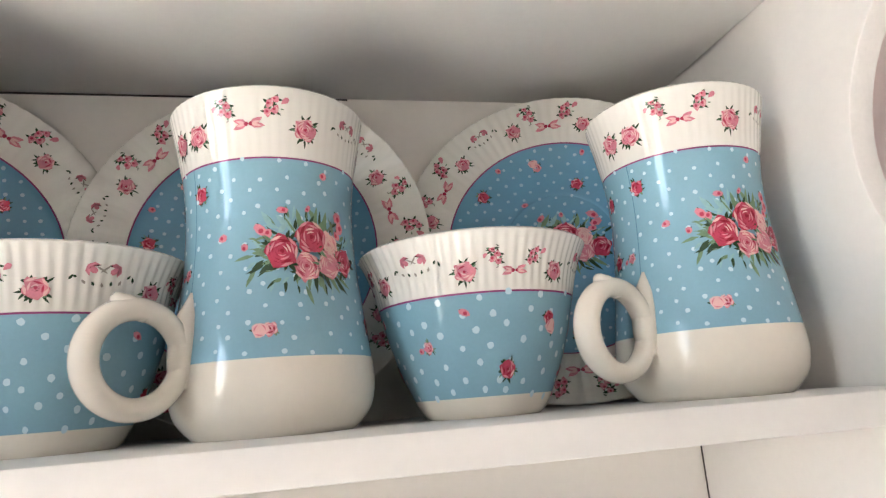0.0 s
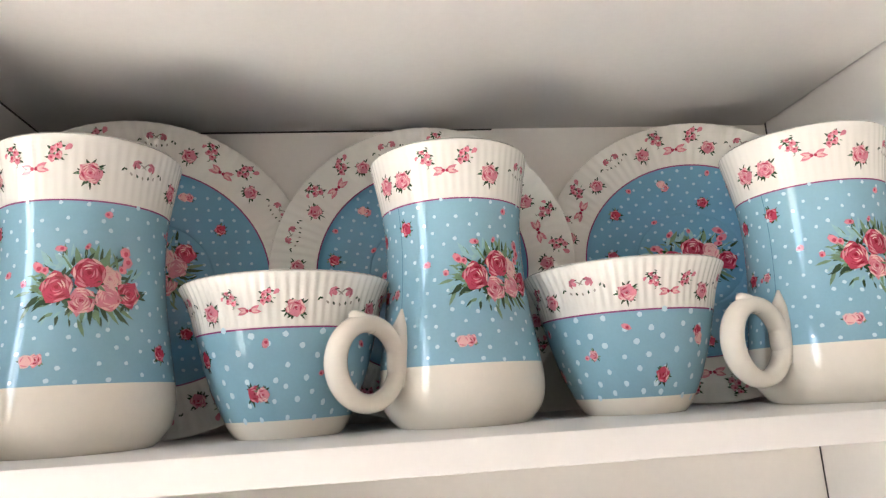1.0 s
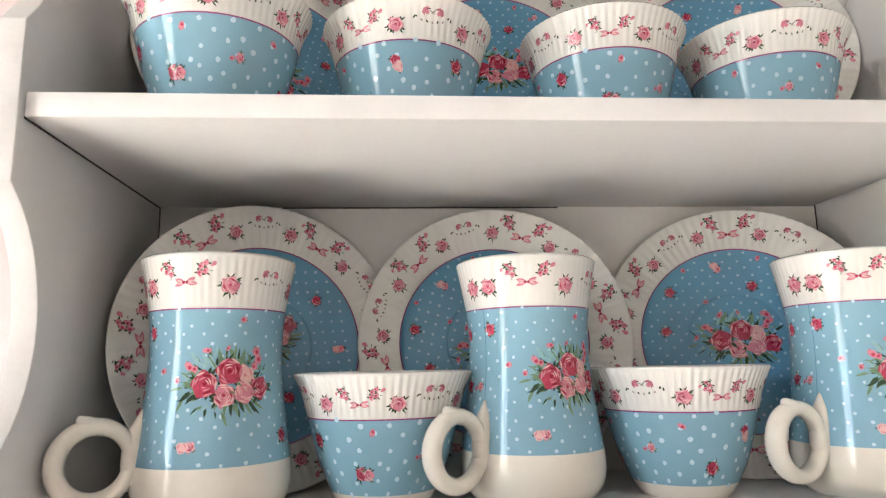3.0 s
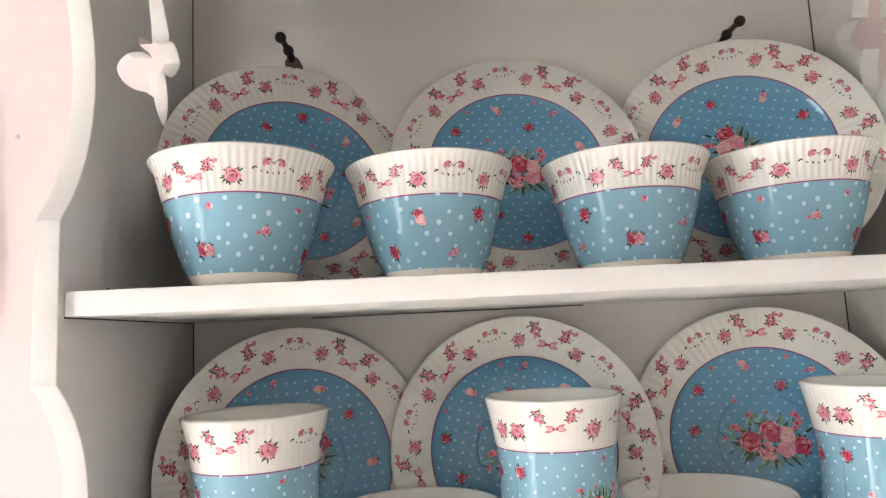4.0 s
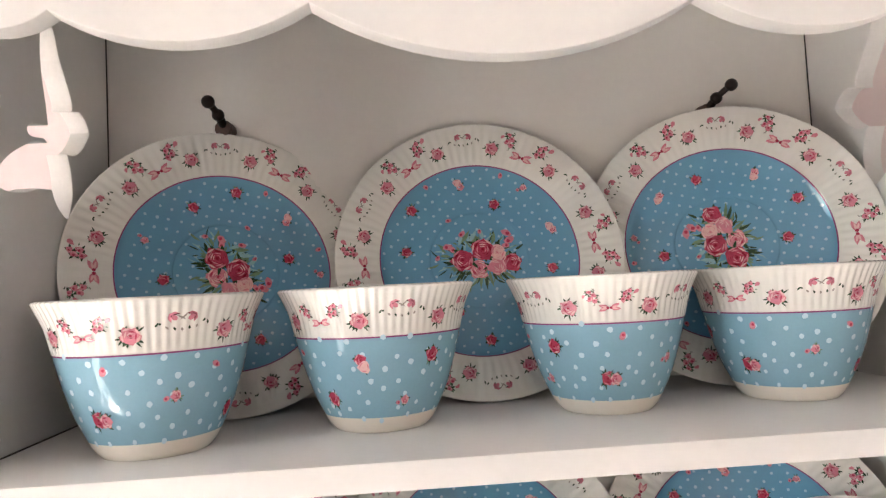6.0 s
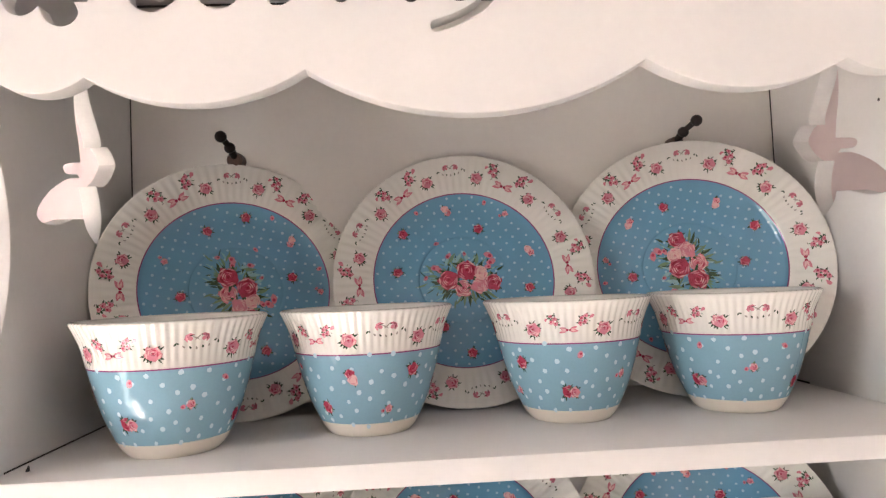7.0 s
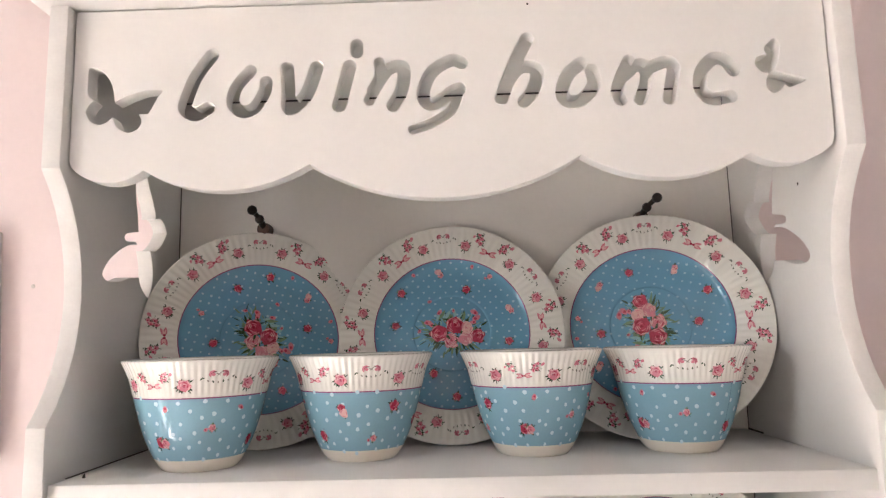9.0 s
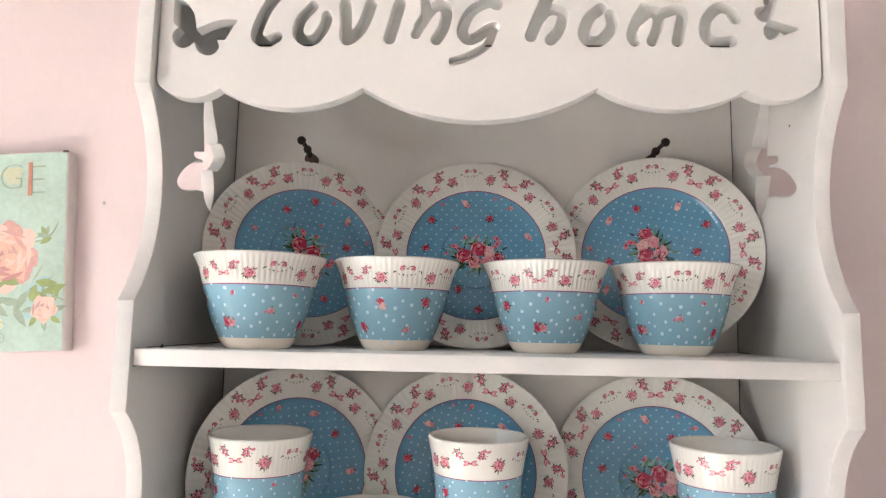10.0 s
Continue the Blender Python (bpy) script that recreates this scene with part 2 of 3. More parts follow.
side_mesh = paint_board(cut_board([side_outline(), SIDE_FLY], THICK), PAINT, CUT)
TO_SIDE = Matrix(((0, 0, 1, 0), (1, 0, 0, 0), (0, 1, 0, 0), (0, 0, 0, 1)))
SPLAY = 0.8  # degrees by which the right side panel closes in towards the front
put("side_panel", side_mesh, cabinet, Matrix.Translation((XL - THICK / 2, 0, 0)) @ TO_SIDE, "sawn side panel with a butterfly cut-out")
put("side_panel", side_mesh, cabinet, pose(XR + THICK / 2, BACK, 0, 0, 0, -SPLAY) @ Matrix.Translation((0, -BACK, 0)) @ TO_SIDE, "sawn side panel with a butterfly cut-out")
put("back_panel", mesh_of("back_panel", box(XL - THICK, XR + THICK, BACK + 0.0006, BACK + 0.005, DEEPER - 0.035, TOP, 0), PAINT_BACK), cabinet)
for z in (SHELF, LOWER, DEEPER):
    put("shelf_board", mesh_of("shelf_board", box(XL + 0.0005, XR - 0.0029, 0, BACK, z - 0.0125, z, 0.0007), PAINT, True, 40), cabinet)
put("top_board", mesh_of("top_board", box(XL - 0.023, XR + 0.023, -0.013, WALL_Y - 0.001, TOP + 0.0006, TOP + 0.0165, 0.002), PAINT, True, 40), cabinet)

# the lettered front board
SIGN_Y, SIGN_T = 0.0035, 0.0120
CUSPS = [(-0.204, 1.6485), (-0.0935, 1.6495), (0.0845, 1.6505), (0.1935, 1.6485)]
edge = [(XL + 0.001, TOP - 0.0008), (XL + 0.001, 1.656)] + arc((XL + 0.0025, 1.652), CUSPS[0], -0.0095)
edge += arc(CUSPS[0], CUSPS[1], -0.0155)[1:] + arc(CUSPS[1], CUSPS[2], -0.0255, 20)[1:] + arc(CUSPS[2], CUSPS[3], -0.0155)[1:]
edge += arc(CUSPS[3], (XR - 0.0065, 1.653), -0.0095)[1:] + [(XR - 0.0045, 1.660), (XR - 0.0035, TOP - 0.0008)]
W_ = 0.0046
LETTERS = {  # millimetres across, and above 1.6 m
    "L": ([(-160, 127), (-170, 113), (-176, 98), (-177, 90), (-170, 86), (-162, 90)], W_),
    "o": ([(-134, 115), (-143, 104), (-145, 93), (-139, 87), (-131, 89), (-124, 100), (-123, 107)], 0.0042),
    "v": ([(-109, 116), (-108, 101), (-107, 88), (-96, 97), (-89, 116)], W_),
    "i": ([(-67, 116), (-70, 104), (-74, 89)], W_),
    "i dot": ([(-62, 131), (-62, 126)], 0.0042),
    "n": ([(-47, 118), (-47, 107), (-54, 92)], 0.0036),
    "n arch": ([(-51, 99), (-41, 113), (-31, 114), (-32, 99), (-38, 88)], 0.0043),
    "g": ([(8, 116), (1, 118), (-12, 110), (-18, 96), (-15, 89), (-9, 89), (1, 96), (6, 98)], 0.0043),
    "g tail": ([(6, 98), (1, 84), (-13, 75), (-25, 71)], 0.0032),
    "h": ([(52, 131), (46, 120), (39, 104), (34, 91)], W_),
    "h arch": ([(37, 100), (46, 111), (56, 111), (58, 105), (54, 94), (49, 88)], 0.0044),
    "o again": ([(87, 113), (78, 105), (74, 93), (78, 87), (87, 88), (95, 98), (94, 108)], 0.0044),
    "m": ([(119, 114), (113, 102), (110, 92), (112, 87)], 0.0040),
    "m arch": ([(115, 103), (125, 111), (130, 108), (129, 97), (125, 87)], 0.0040),
    "m last": ([(129, 107), (142, 112), (148, 109), (146, 97), (144, 87)], 0.0042),
    "e": ([(187, 105), (182, 112), (174, 113), (166, 104), (165, 92), (172, 86), (184, 87)], 0.0043),
}
STEP = 0.0006
gx, gy = np.meshgrid(np.arange(-0.19, 0.20, STEP), np.arange(1.66, 1.745, STEP), indexing="ij")
holes = contours(stroke_field(gx, gy, [([(x / 1000, 1.6 + z / 1000) for x, z in p], w) for p, w in LETTERS.values()]), -0.19, 1.66, STEP)


def wings(*lobes):
    """A closed outline of several lobes, each smooth, with sharp notches between them; millimetres across and above 1.6 m."""
    return [(q[0] / 1000, 1.6 + q[1] / 1000) for lobe in lobes for q in spline(lobe, 4)]


SIGN_FLY = wings([(-225, 96), (-227, 107), (-231, 114.5), (-237, 120), (-243, 120.5), (-243.5, 111), (-243, 102), (-239, 98)],
                 [(-242, 95), (-244, 90), (-241, 83.5), (-235, 81), (-230, 82.5), (-226, 86)],
                 [(-224.5, 82), (-222, 78), (-216, 75), (-210, 76.5), (-206.5, 81.5), (-208.5, 87.5)],
                 [(-202, 87.5), (-199, 93), (-196, 99), (-193.5, 103.5), (-206, 103.5), (-217, 100)])
SIGN_FLY_SMALL = wings([(213.5, 104), (217, 112), (218.5, 122), (215.5, 126), (211, 122.5), (208.5, 119), (210, 115)],
                       [(206.5, 114.5), (203, 113), (202, 108), (206, 103.2), (210.5, 102.5)],
                       [(208, 97), (208.5, 92), (212, 88.5), (217, 90.5), (220, 94.5)],
                       [(223, 92), (227, 93.5), (233.5, 97), (224, 100.3)])
sign_mesh = paint_board(cut_board([edge] + [h[::2] for h in holes] + [SIGN_FLY, SIGN_FLY_SMALL], SIGN_T), PAINT, CUT)
put("lettered_front_board", sign_mesh, cabinet, pose(0, SIGN_Y + SIGN_T / 2, 0, 90), "scalloped front board with sawn-out words and butterflies")
bm = bmesh.new()
bmesh.ops.create_circle(bm, cap_ends=True, segments=10, radius=0.0011)
put("screw_hole", mesh_of("screw_hole", bm, GAP), cabinet, pose(XR - 0.0024, 0.060, 1.6395, 0, -90))
# open joints between the boards
for n, bx in (("corner_joint", (XL - 0.0002, XL + 0.0005, BACK - 0.0005, BACK + 0.0006, DEEPER, TOP)), ("corner_joint", (XR - 0.0004, XR + 0.0002, BACK - 0.0004, BACK + 0.0006, DEEPER, TOP)),
              ("top_joint", (XL, XR, BACK - 0.0006, BACK + 0.0006, TOP - 0.0007, TOP + 0.0006)), ("shelf_joint", (XL - 0.0002, XL + 0.0004, 0.001, BACK, SHELF - 0.0131, SHELF - 0.0120)),
              ("shelf_joint", (XL - 0.0002, XL + 0.0005, 0.03, BACK, LOWER - 0.001, LOWER + 0.0005)), ("shelf_joint", (XL - 0.0002, XL + 0.0005, 0.02, BACK, SHELF - 0.001, SHELF + 0.0005)),
              ("shelf_joint", (XL + 0.09, XL + 0.30, BACK - 0.0005, BACK + 0.0006, SHELF - 0.0132, SHELF - 0.0124)), ("shelf_joint", (XR - 0.0004, XR + 0.0002, 0.06, BACK, SHELF - 0.001, SHELF + 0.0005))):
    put(n, mesh_of(n, box(*bx, 0), GAP), cabinet)
bm = bmesh.new()
bmesh.ops.create_circle(bm, cap_ends=True, segments=8, radius=0.0008)
put("nail_hole", mesh_of("nail_hole", bm, GAP), cabinet, pose(0.0535, SIGN_Y - 0.0003, 1.7560, 90))


# ---- printed china ----
def lathe(profile, segs, ribs=0, amp=0.0):
    """Turns (r, z, material, rib) rows round Z; rib is the share of the fluting that the row carries."""
    bm = bmesh.new()
    rings = []
    for r, z, mat, rib in profile:
        if r < 1e-6:
            rings.append([bm.verts.new((0, 0, z))])
            continue
        ring = []
        for k in range(segs):
            a = 2 * math.pi * k / segs
            rr = r
            zz = z
            if rib and ribs:
                wave = amp * (0.5 - 0.5 * math.cos(ribs * a))
                if rib > 0:
                    rr -= wave * rib
                else:
                    zz += wave * rib
            ring.append(bm.verts.new((rr * math.cos(a), rr * math.sin(a), zz)))
        rings.append(ring)
    for (lo, hi, row) in zip(rings[:-1], rings[1:], profile[1:]):
        for k in range(segs):
            l = (k + 1) % segs
            if len(lo) == 1:
                f = bm.faces.new((lo[0], hi[k], hi[l]))
            elif len(hi) == 1:
                f = bm.faces.new((lo[k], hi[0], lo[l]))
            else:
                f = bm.faces.new((lo[k], hi[k], hi[l], lo[l]))
            f.material_index, f.smooth = row[2], True
    bmesh.ops.recalc_face_normals(bm, faces=bm.faces[:])
    return bm


def interp(rows, key):
    """Radius (or height) by linear steps through (key, value) rows."""
    for (a, va), (b, vb) in zip(rows[:-1], rows[1:]):
        if a <= key <= b:
            return va + (vb - va) * (key - a) / max(b - a, 1e-9)
    return rows[0][1] if key < rows[0][0] else rows[-1][1]


class Print:
    """Thin transfer prints laid on a glazed surface: flat shapes (u, v) in metres, mapped by on(u, v, lift)."""

    def __init__(self, on):
        self.on, self.bm, self.count = on, bmesh.new(), 0

    def shape(self, pts, layer, mat):
        self.count += 1
        lift = 0.00016 + 0.00004 * layer + 0.0000006 * self.count
        c = (sum(p[0] for p in pts) / len(pts), sum(p[1] for p in pts) / len(pts))
        mid = self.bm.verts.new(self.on(*c, lift))
        vs = [self.bm.verts.new(self.on(*p, lift)) for p in pts]
        for a, b in zip(vs, vs[1:] + vs[:1]):
            f = self.bm.faces.new((mid, a, b))
            f.material_index, f.smooth = mat, True

    def blob(self, x, y, r, layer, mat, rng, lobes=0, n=9, sx=1.0, turn=0.0, rough=0.12):
        pts = []
        ph = rng.random() * 6.28
        for k in range(n):
            a = 2 * math.pi * k / n
            rr = r * (1 + rough * (rng.random() * 2 - 1) + (0.14 * math.cos(lobes * a + ph) if lobes else 0))
            px, py = rr * sx * math.cos(a), rr * math.sin(a)
            pts.append((x + px * math.cos(turn) - py * math.sin(turn), y + px * math.sin(turn) + py * math.cos(turn)))
        self.shape(pts, layer, mat)

    def leaf(self, x, y, a, length, wid, layer, mat, bend=0.15):
        pts = []
        for t, w in ((0, 0.15), (0.35, 1), (0.7, 0.75), (1, 0), (0.7, -0.75), (0.35, -1), (0, -0.15)):
            u, v = t * length, w * wid / 2 + bend * length * t * t
            pts.append((x + u * math.cos(a) - v * math.sin(a), y + u * math.sin(a) + v * math.cos(a)))
        self.shape(pts, layer, mat)

    def crescent(self, x, y, r, a, span, wid, layer, mat):
        pts = [(x + r * math.cos(a + span * (t - 0.5)), y + r * math.sin(a + span * (t - 0.5))) for t in (0, 0.25, 0.5, 0.75, 1)]
        pts += [(x + (r - wid * math.sin(math.pi * t)) * math.cos(a + span * (t - 0.5)), y + (r - wid * math.sin(math.pi * t)) * math.sin(a + span * (t - 0.5))) for t in (0.75, 0.5, 0.25)]
        self.shape(pts, layer, mat)

    def rose(self, x, y, r, rng, leaves=5, body=R_, light=K_, dark=D_, base=0):
        a0 = rng.random() * 6.28
        for k in range(leaves):
            a = a0 + 6.28 * k / leaves + rng.uniform(-0.35, 0.35)
            for d in (-0.42, 0.0, 0.42):
                self.leaf(x + 0.72 * r * math.cos(a + 0.3 * d), y + 0.72 * r * math.sin(a + 0.3 * d), a + d + rng.uniform(-0.2, 0.2), r * rng.uniform(0.45, 1.0), r * rng.uniform(0.20, 0.34), base, G_ if rng.random() < 0.75 else S_, rng.uniform(-0.35, 0.35))
        self.blob(x, y, r, base + 1, body, rng, 5, 18)
        rings = ((0.97, 6, 0.20), (0.76, 5, 0.17), (0.55, 4, 0.15), (0.34, 3, 0.11)) if r > 0.0042 else ((0.95, 5, 0.26), (0.62, 4, 0.20), (0.34, 2, 0.12))
        for q, (rad, n, wid) in enumerate(rings):
            for k in range(n):
                a = a0 + 6.28 * k / n + 0.6 * q + rng.uniform(-0.15, 0.15)
                tone = (light, P_, light, body)[(k + q) % 4] if q != 1 else (dark, light, body)[k % 3]
                self.crescent(x, y + 0.04 * r, r * rad, a, 5.4 / n, r * wid, base + 2, tone)
                if r > 0.0042:
                    self.crescent(x, y + 0.04 * r, r * (rad - wid * 0.9), a + 0.2, 4.2 / n, r * 0.05, base + 2, dark)
        self.blob(x, y + 0.05 * r, r * 0.15, base + 3, dark, rng, 3, 8)

    def bud(self, x, y, r, rng, body=K_, base=0):
        a = rng.random() * 6.28
        self.leaf(x, y, a + 2.8, r * 1.5, r * 0.6, base, G_)
        self.blob(x, y, r, base + 1, body, rng, 2, 8, 1.35, a)
        self.blob(x + 0.3 * r * math.cos(a), y + 0.3 * r * math.sin(a), r * 0.5, base + 2, R_ if body != P_ else K_, rng, 0, 7)

    def pale_rose(self, x, y, r, rng, base=0, way=0.1):
        c, s = math.cos(way), math.sin(way)
        self.rose(x + 0.5 * r * c, y + 0.5 * r * s, r * 0.72, rng, 2, R_ if s > 0.5 else K_, K_ if s > 0.5 else P_, D_, base)
        self.blob(x - 0.42 * r * c, y - 0.42 * r * s, r * 0.75, base + 4, P_, rng, 3, 12)
        for q in (0.5, 2.6, 4.4):
            self.crescent(x - 0.42 * r * c, y - 0.42 * r * s, r * 0.58, way + q, 1.6, r * 0.16, base + 5, K_)
        self.leaf(x - 1.0 * r * c, y - 1.0 * r * s, way + 2.6, r * 0.5, r * 0.22, base, G_)

    def garland(self, x, y, size, rng):
        """Two small sprays and a bow of florets between them."""
        for k in (-1, 1):
            for px, py, r in ((1.10, 0.66, 0.13), (0.86, 0.46, 0.15), (1.08, 0.22, 0.16), (0.80, 0.10, 0.15)):
                cx, cy = x + k * px * size, y + py * size
                for q in range(4):
                    self.leaf(cx, cy, rng.random() * 6.28, size * rng.uniform(0.24, 0.36), size * 0.12, 0, G_ if rng.random() < 0.75 else S_, rng.uniform(-0.3, 0.3))
                self.blob(cx, cy, r * size, 1, K_, rng, 3, 10, 1.2, rng.random() * 3, 0.18)
                self.crescent(cx, cy, r * size * 0.85, rng.random() * 6.28, 2.4, r * size * 0.4, 2, P_)
                self.blob(cx - 0.03 * size, cy + 0.03 * size, r * size * 0.42, 3, R_, rng, 0, 7)
        for k in (-1, 1):
            for t, ln, wd in ((0.36, 0.60, 0.27), (-0.24, 0.64, 0.27)):
                self.leaf(x + k * 0.05 * size, y - 0.38 * size, (0 if k > 0 else math.pi) + k * t, size * ln, size * wd, 1, K_, rng.uniform(-0.15, 0.15))
                self.leaf(x + k * 0.10 * size, y - 0.38 * size, (0 if k > 0 else math.pi) + k * t * 0.9, size * ln * 0.7, size * wd * 0.45, 2, P_, 0.0)
            self.blob(x + k * 0.09 * size, y - 0.38 * size, size * 0.09, 3, R_, rng, 3, 8)
        for k in range(7):
            px, py = rng.choice((-1, 1)) * rng.uniform(0.55, 1.35), rng.uniform(-0.35, 0.9)
            self.leaf(x + px * size, y + py * size, rng.random() * 6.28, size * 0.17, size * 0.06, 0, (Y_, G_, S_)[k % 3])
        self.blob(x - 1.45 * size, y + 0.40 * size, size * 0.09, 1, K_, rng, 3, 8, 1.5, 1.0)
        self.blob(x + 1.50 * size, y + 0.62 * size, size * 0.12, 1, K_, rng, 3, 8, 1.5, 0.8)

    def pair(self, x, y, size, rng):
        """Two faint curled buds over a fan of dark seeds."""
        for k in (-1, 1):
            self.crescent(x + k * size * 0.42, y + size * 0.25, size * 0.34, 1.57 - k * 0.9, 3.6, size * 0.13, 0, K_)
            self.blob(x + k * size * 0.42, y + size * 0.22, size * 0.17, 1, K_, rng, 2, 7)
            self.leaf(x + k * size * 0.15, y + size * 0.1, 1.57 + k * 0.9, size * 0.6, size * 0.1, 0, Y_)
        for k in range(7):
            t = k / 6 * 2 - 1
            self.leaf(x + t * size * 1.05, y - size * (0.62 - 0.55 * t * t) + rng.uniform(-0.08, 0.08) * size, 1.57 - 0.8 * t, size * rng.uniform(0.14, 0.26), size * 0.13, 0, G_ if k % 2 == 0 else Y_)
        for k in (-1, 1):
            self.leaf(x + k * size * 1.35, y - size * 0.25, 1.2 + 0.4 * k, size * 0.30, size * 0.12, 0, G_)

    def bouquet(self, x, y, s, rng):
        """A spray of full roses: s is half its width."""
        for k in range(76):
            a = 6.28 * k / 76 + rng.uniform(-0.1, 0.1)
            d = rng.uniform(0.42, 0.86)
            self.leaf(x + s * d * math.cos(a), y + s * 0.58 * d * math.sin(a) - 0.02 * s, a + rng.uniform(-0.7, 0.7), s * rng.uniform(0.12, 0.30), s * rng.uniform(0.030, 0.062), k % 2, (S_, G_, M_, S_, G_, M_)[k % 6], rng.uniform(-0.4, 0.4))
        for px, py, pr in ((-0.34, 0.58, 0.06), (0.05, 0.62, 0.04), (0.62, 0.56, 0.08), (0.66, 0.40, 0.08), (0.58, 0.28, 0.06), (-0.88, 0.06, 0.05), (-0.66, 0.30, 0.075), (-0.56, 0.24, 0.06)):
            self.bud(x + s * px, y + s * py, s * pr, rng, K_, 3)
        for px, py in ((-0.34, 0.56), (0.05, 0.60), (0.62, 0.52), (-0.88, 0.06), (-0.62, 0.27)):
            self.leaf(x + s * px * 0.3, y + s * py * 0.3, math.atan2(py, px), s * 0.66 * math.hypot(px, py), s * 0.035, 2, S_, 0.05)
        for k in range(10):
            self.leaf(x + s * rng.uniform(-0.5, 0.3), y + s * rng.uniform(0.25, 0.42), rng.uniform(0.6, 2.6), s * rng.uniform(0.2, 0.34), s * 0.09, 1, M_ if k % 2 else S_)
            self.leaf(x + s * rng.uniform(-0.62, -0.3), y + s * rng.uniform(-0.25, 0.1), rng.uniform(2.4, 4.2), s * rng.uniform(0.16, 0.30), s * 0.07, 2, (G_, S_)[k % 2])
        for k in range(7):
            self.leaf(x + s * (0.05 + 0.07 * k), y - 0.26 * s, -1.9 + 0.18 * k, s * rng.uniform(0.24, 0.44), s * 0.07, 2, G_ if k % 2 else S_)
        self.rose(x - 0.02 * s, y - 0.22 * s, s * 0.20, rng, 3, K_, P_, R_, 4)
        self.rose(x + 0.38 * s, y + 0.12 * s, s * 0.19, rng, 2, P_, P_, K_, 5)
        self.rose(x + 0.36 * s, y - 0.18 * s, s * 0.185, rng, 2, K_, P_, K_, 7)
        self.rose(x + 0.68 * s, y - 0.10 * s, s * 0.19, rng, 3, R_, K_, D_, 6)
        self.rose(x - 0.36 * s, y - 0.02 * s, s * 0.225, rng, 3, R_, K_, D_, 8)
        self.rose(x + 0.08 * s, y + 0.20 * s, s * 0.235, rng, 2, R_, K_, D_, 10)

    def mesh(self, name):
        return mesh_of(name, self.bm, PRINTS)


def band(on, ring, half, layer, mat, segs=160):
    """A thin printed line right round."""
    bm = bmesh.new()
    lo = [bm.verts.new(on(2 * math.pi * k / segs, ring - half, 0.00012 + layer * 0.00004)) for k in range(segs)]
    hi = [bm.verts.new(on(2 * math.pi * k / segs, ring + half, 0.00012 + layer * 0.00004)) for k in range(segs)]
    for k in range(segs):
        f = bm.faces.new((lo[k], lo[(k + 1) % segs], hi[(k + 1) % segs], hi[k]))
        f.smooth = True
    return mesh_of("rim_line", bm, mat)


def round_wall(rows):
    """Maps (u, v) on an outer wall of (z, r) rows: u runs round to the right of the front (-Y), v is the height."""
    def on(u, v, lift, ref=None):
        r = interp(rows, v)
        dr = (interp(rows, v + 0.001) - interp(rows, v - 0.001)) / 0.002
        n = math.hypot(1, dr)
        a = u / (ref or r)
        rr, zz = r + lift / n, v - lift * dr / n
        return (rr * math.sin(a), -rr * math.cos(a), zz)
    return on


def smooth_rows(keys, n=5):
    return [tuple(q) for q in spline(keys, n)]


# bowl: outer wall from foot to lip, then the inside
BOWL_LINE, BOWL_BLUE = 0.0495, 0.0085
BOWL_OUT = smooth_rows([(0.0, 0.0252), (0.003, 0.0278), (0.0085, 0.0309), (0.020, 0.0362), (0.035, 0.0411), (0.0495, 0.0448), (0.061, 0.0477), (0.069, 0.0510), (0.0725, 0.0527), (0.0735, 0.0531)])
MUG_LINE, MUG_BLUE = 0.1090, 0.0290
MUG_OUT = smooth_rows([(0.0, 0.0330), (0.003, 0.0362), (0.009, 0.0405), (0.018, 0.0424), (0.029, 0.0418), (0.045, 0.0397), (0.065, 0.0372), (0.083, 0.0360), (0.097, 0.0362), (0.109, 0.0373), (0.123, 0.0397), (0.134, 0.0420), (0.1375, 0.0427)])


def vessel_profile(out, line, blue, wall):
    top = out[-1][0]
    rows = [(0.0, 0.0022, 2, 0), (out[0][1] - 0.004, 0.0022, 2, 0), (out[0][1] - 0.002, 0.0, 2, 0)]
    keys = sorted(set([z for z, r in out] + [line, blue]))
    for z in keys:
        mat = 1 if blue < z <= line + 1e-9 else (2 if z <= blue else 0)
        rib = 0 if z <= line else min((z - line) / 0.004, 1.0)
        rows.append((interp(out, z), z, mat, rib))
    rows.append((out[-1][1] - wall * 0.5, top + wall * 0.45, 0, 0.4))
    for z in keys[::-2]:
        if z > 0.006:
            rows.append((max(interp(out, z) - wall * (1.6 if z < 0.02 else 1.0), 0.001), z, 0, 0))
    rows += [(out[0][1] - 0.008, 0.0055, 0, 0), (0.0, 0.005, 0, 0)]
    return rows


PLATE_R, PLATE_BLUE = 0.0955, 0.0665
PLATE_UP = smooth_rows([(0.0, 0.0040), (0.030, 0.0040), (0.0335, 0.0041), (0.0355, 0.0045), (0.046, 0.0049), (0.055, 0.0056), (0.0625, 0.0078), (0.0662, 0.0099), (0.0695, 0.0117), (0.0745, 0.0137), (0.081, 0.0153), (0.090, 0.0167), (0.0945, 0.0172), (0.0955, 0.0168)], 4)
PLATE = []
bowl_mesh = mesh_of("bowl_body", lathe(vessel_profile(BOWL_OUT, BOWL_LINE, BOWL_BLUE, 0.0024), 432, 72, 0.00046), [CHINA, BLUE, IVORY])
mug_mesh = mesh_of("mug_body", lathe(vessel_profile(MUG_OUT, MUG_LINE, MUG_BLUE, 0.003), 360, 60, 0.0002), [CHINA, BLUE, IVORY])
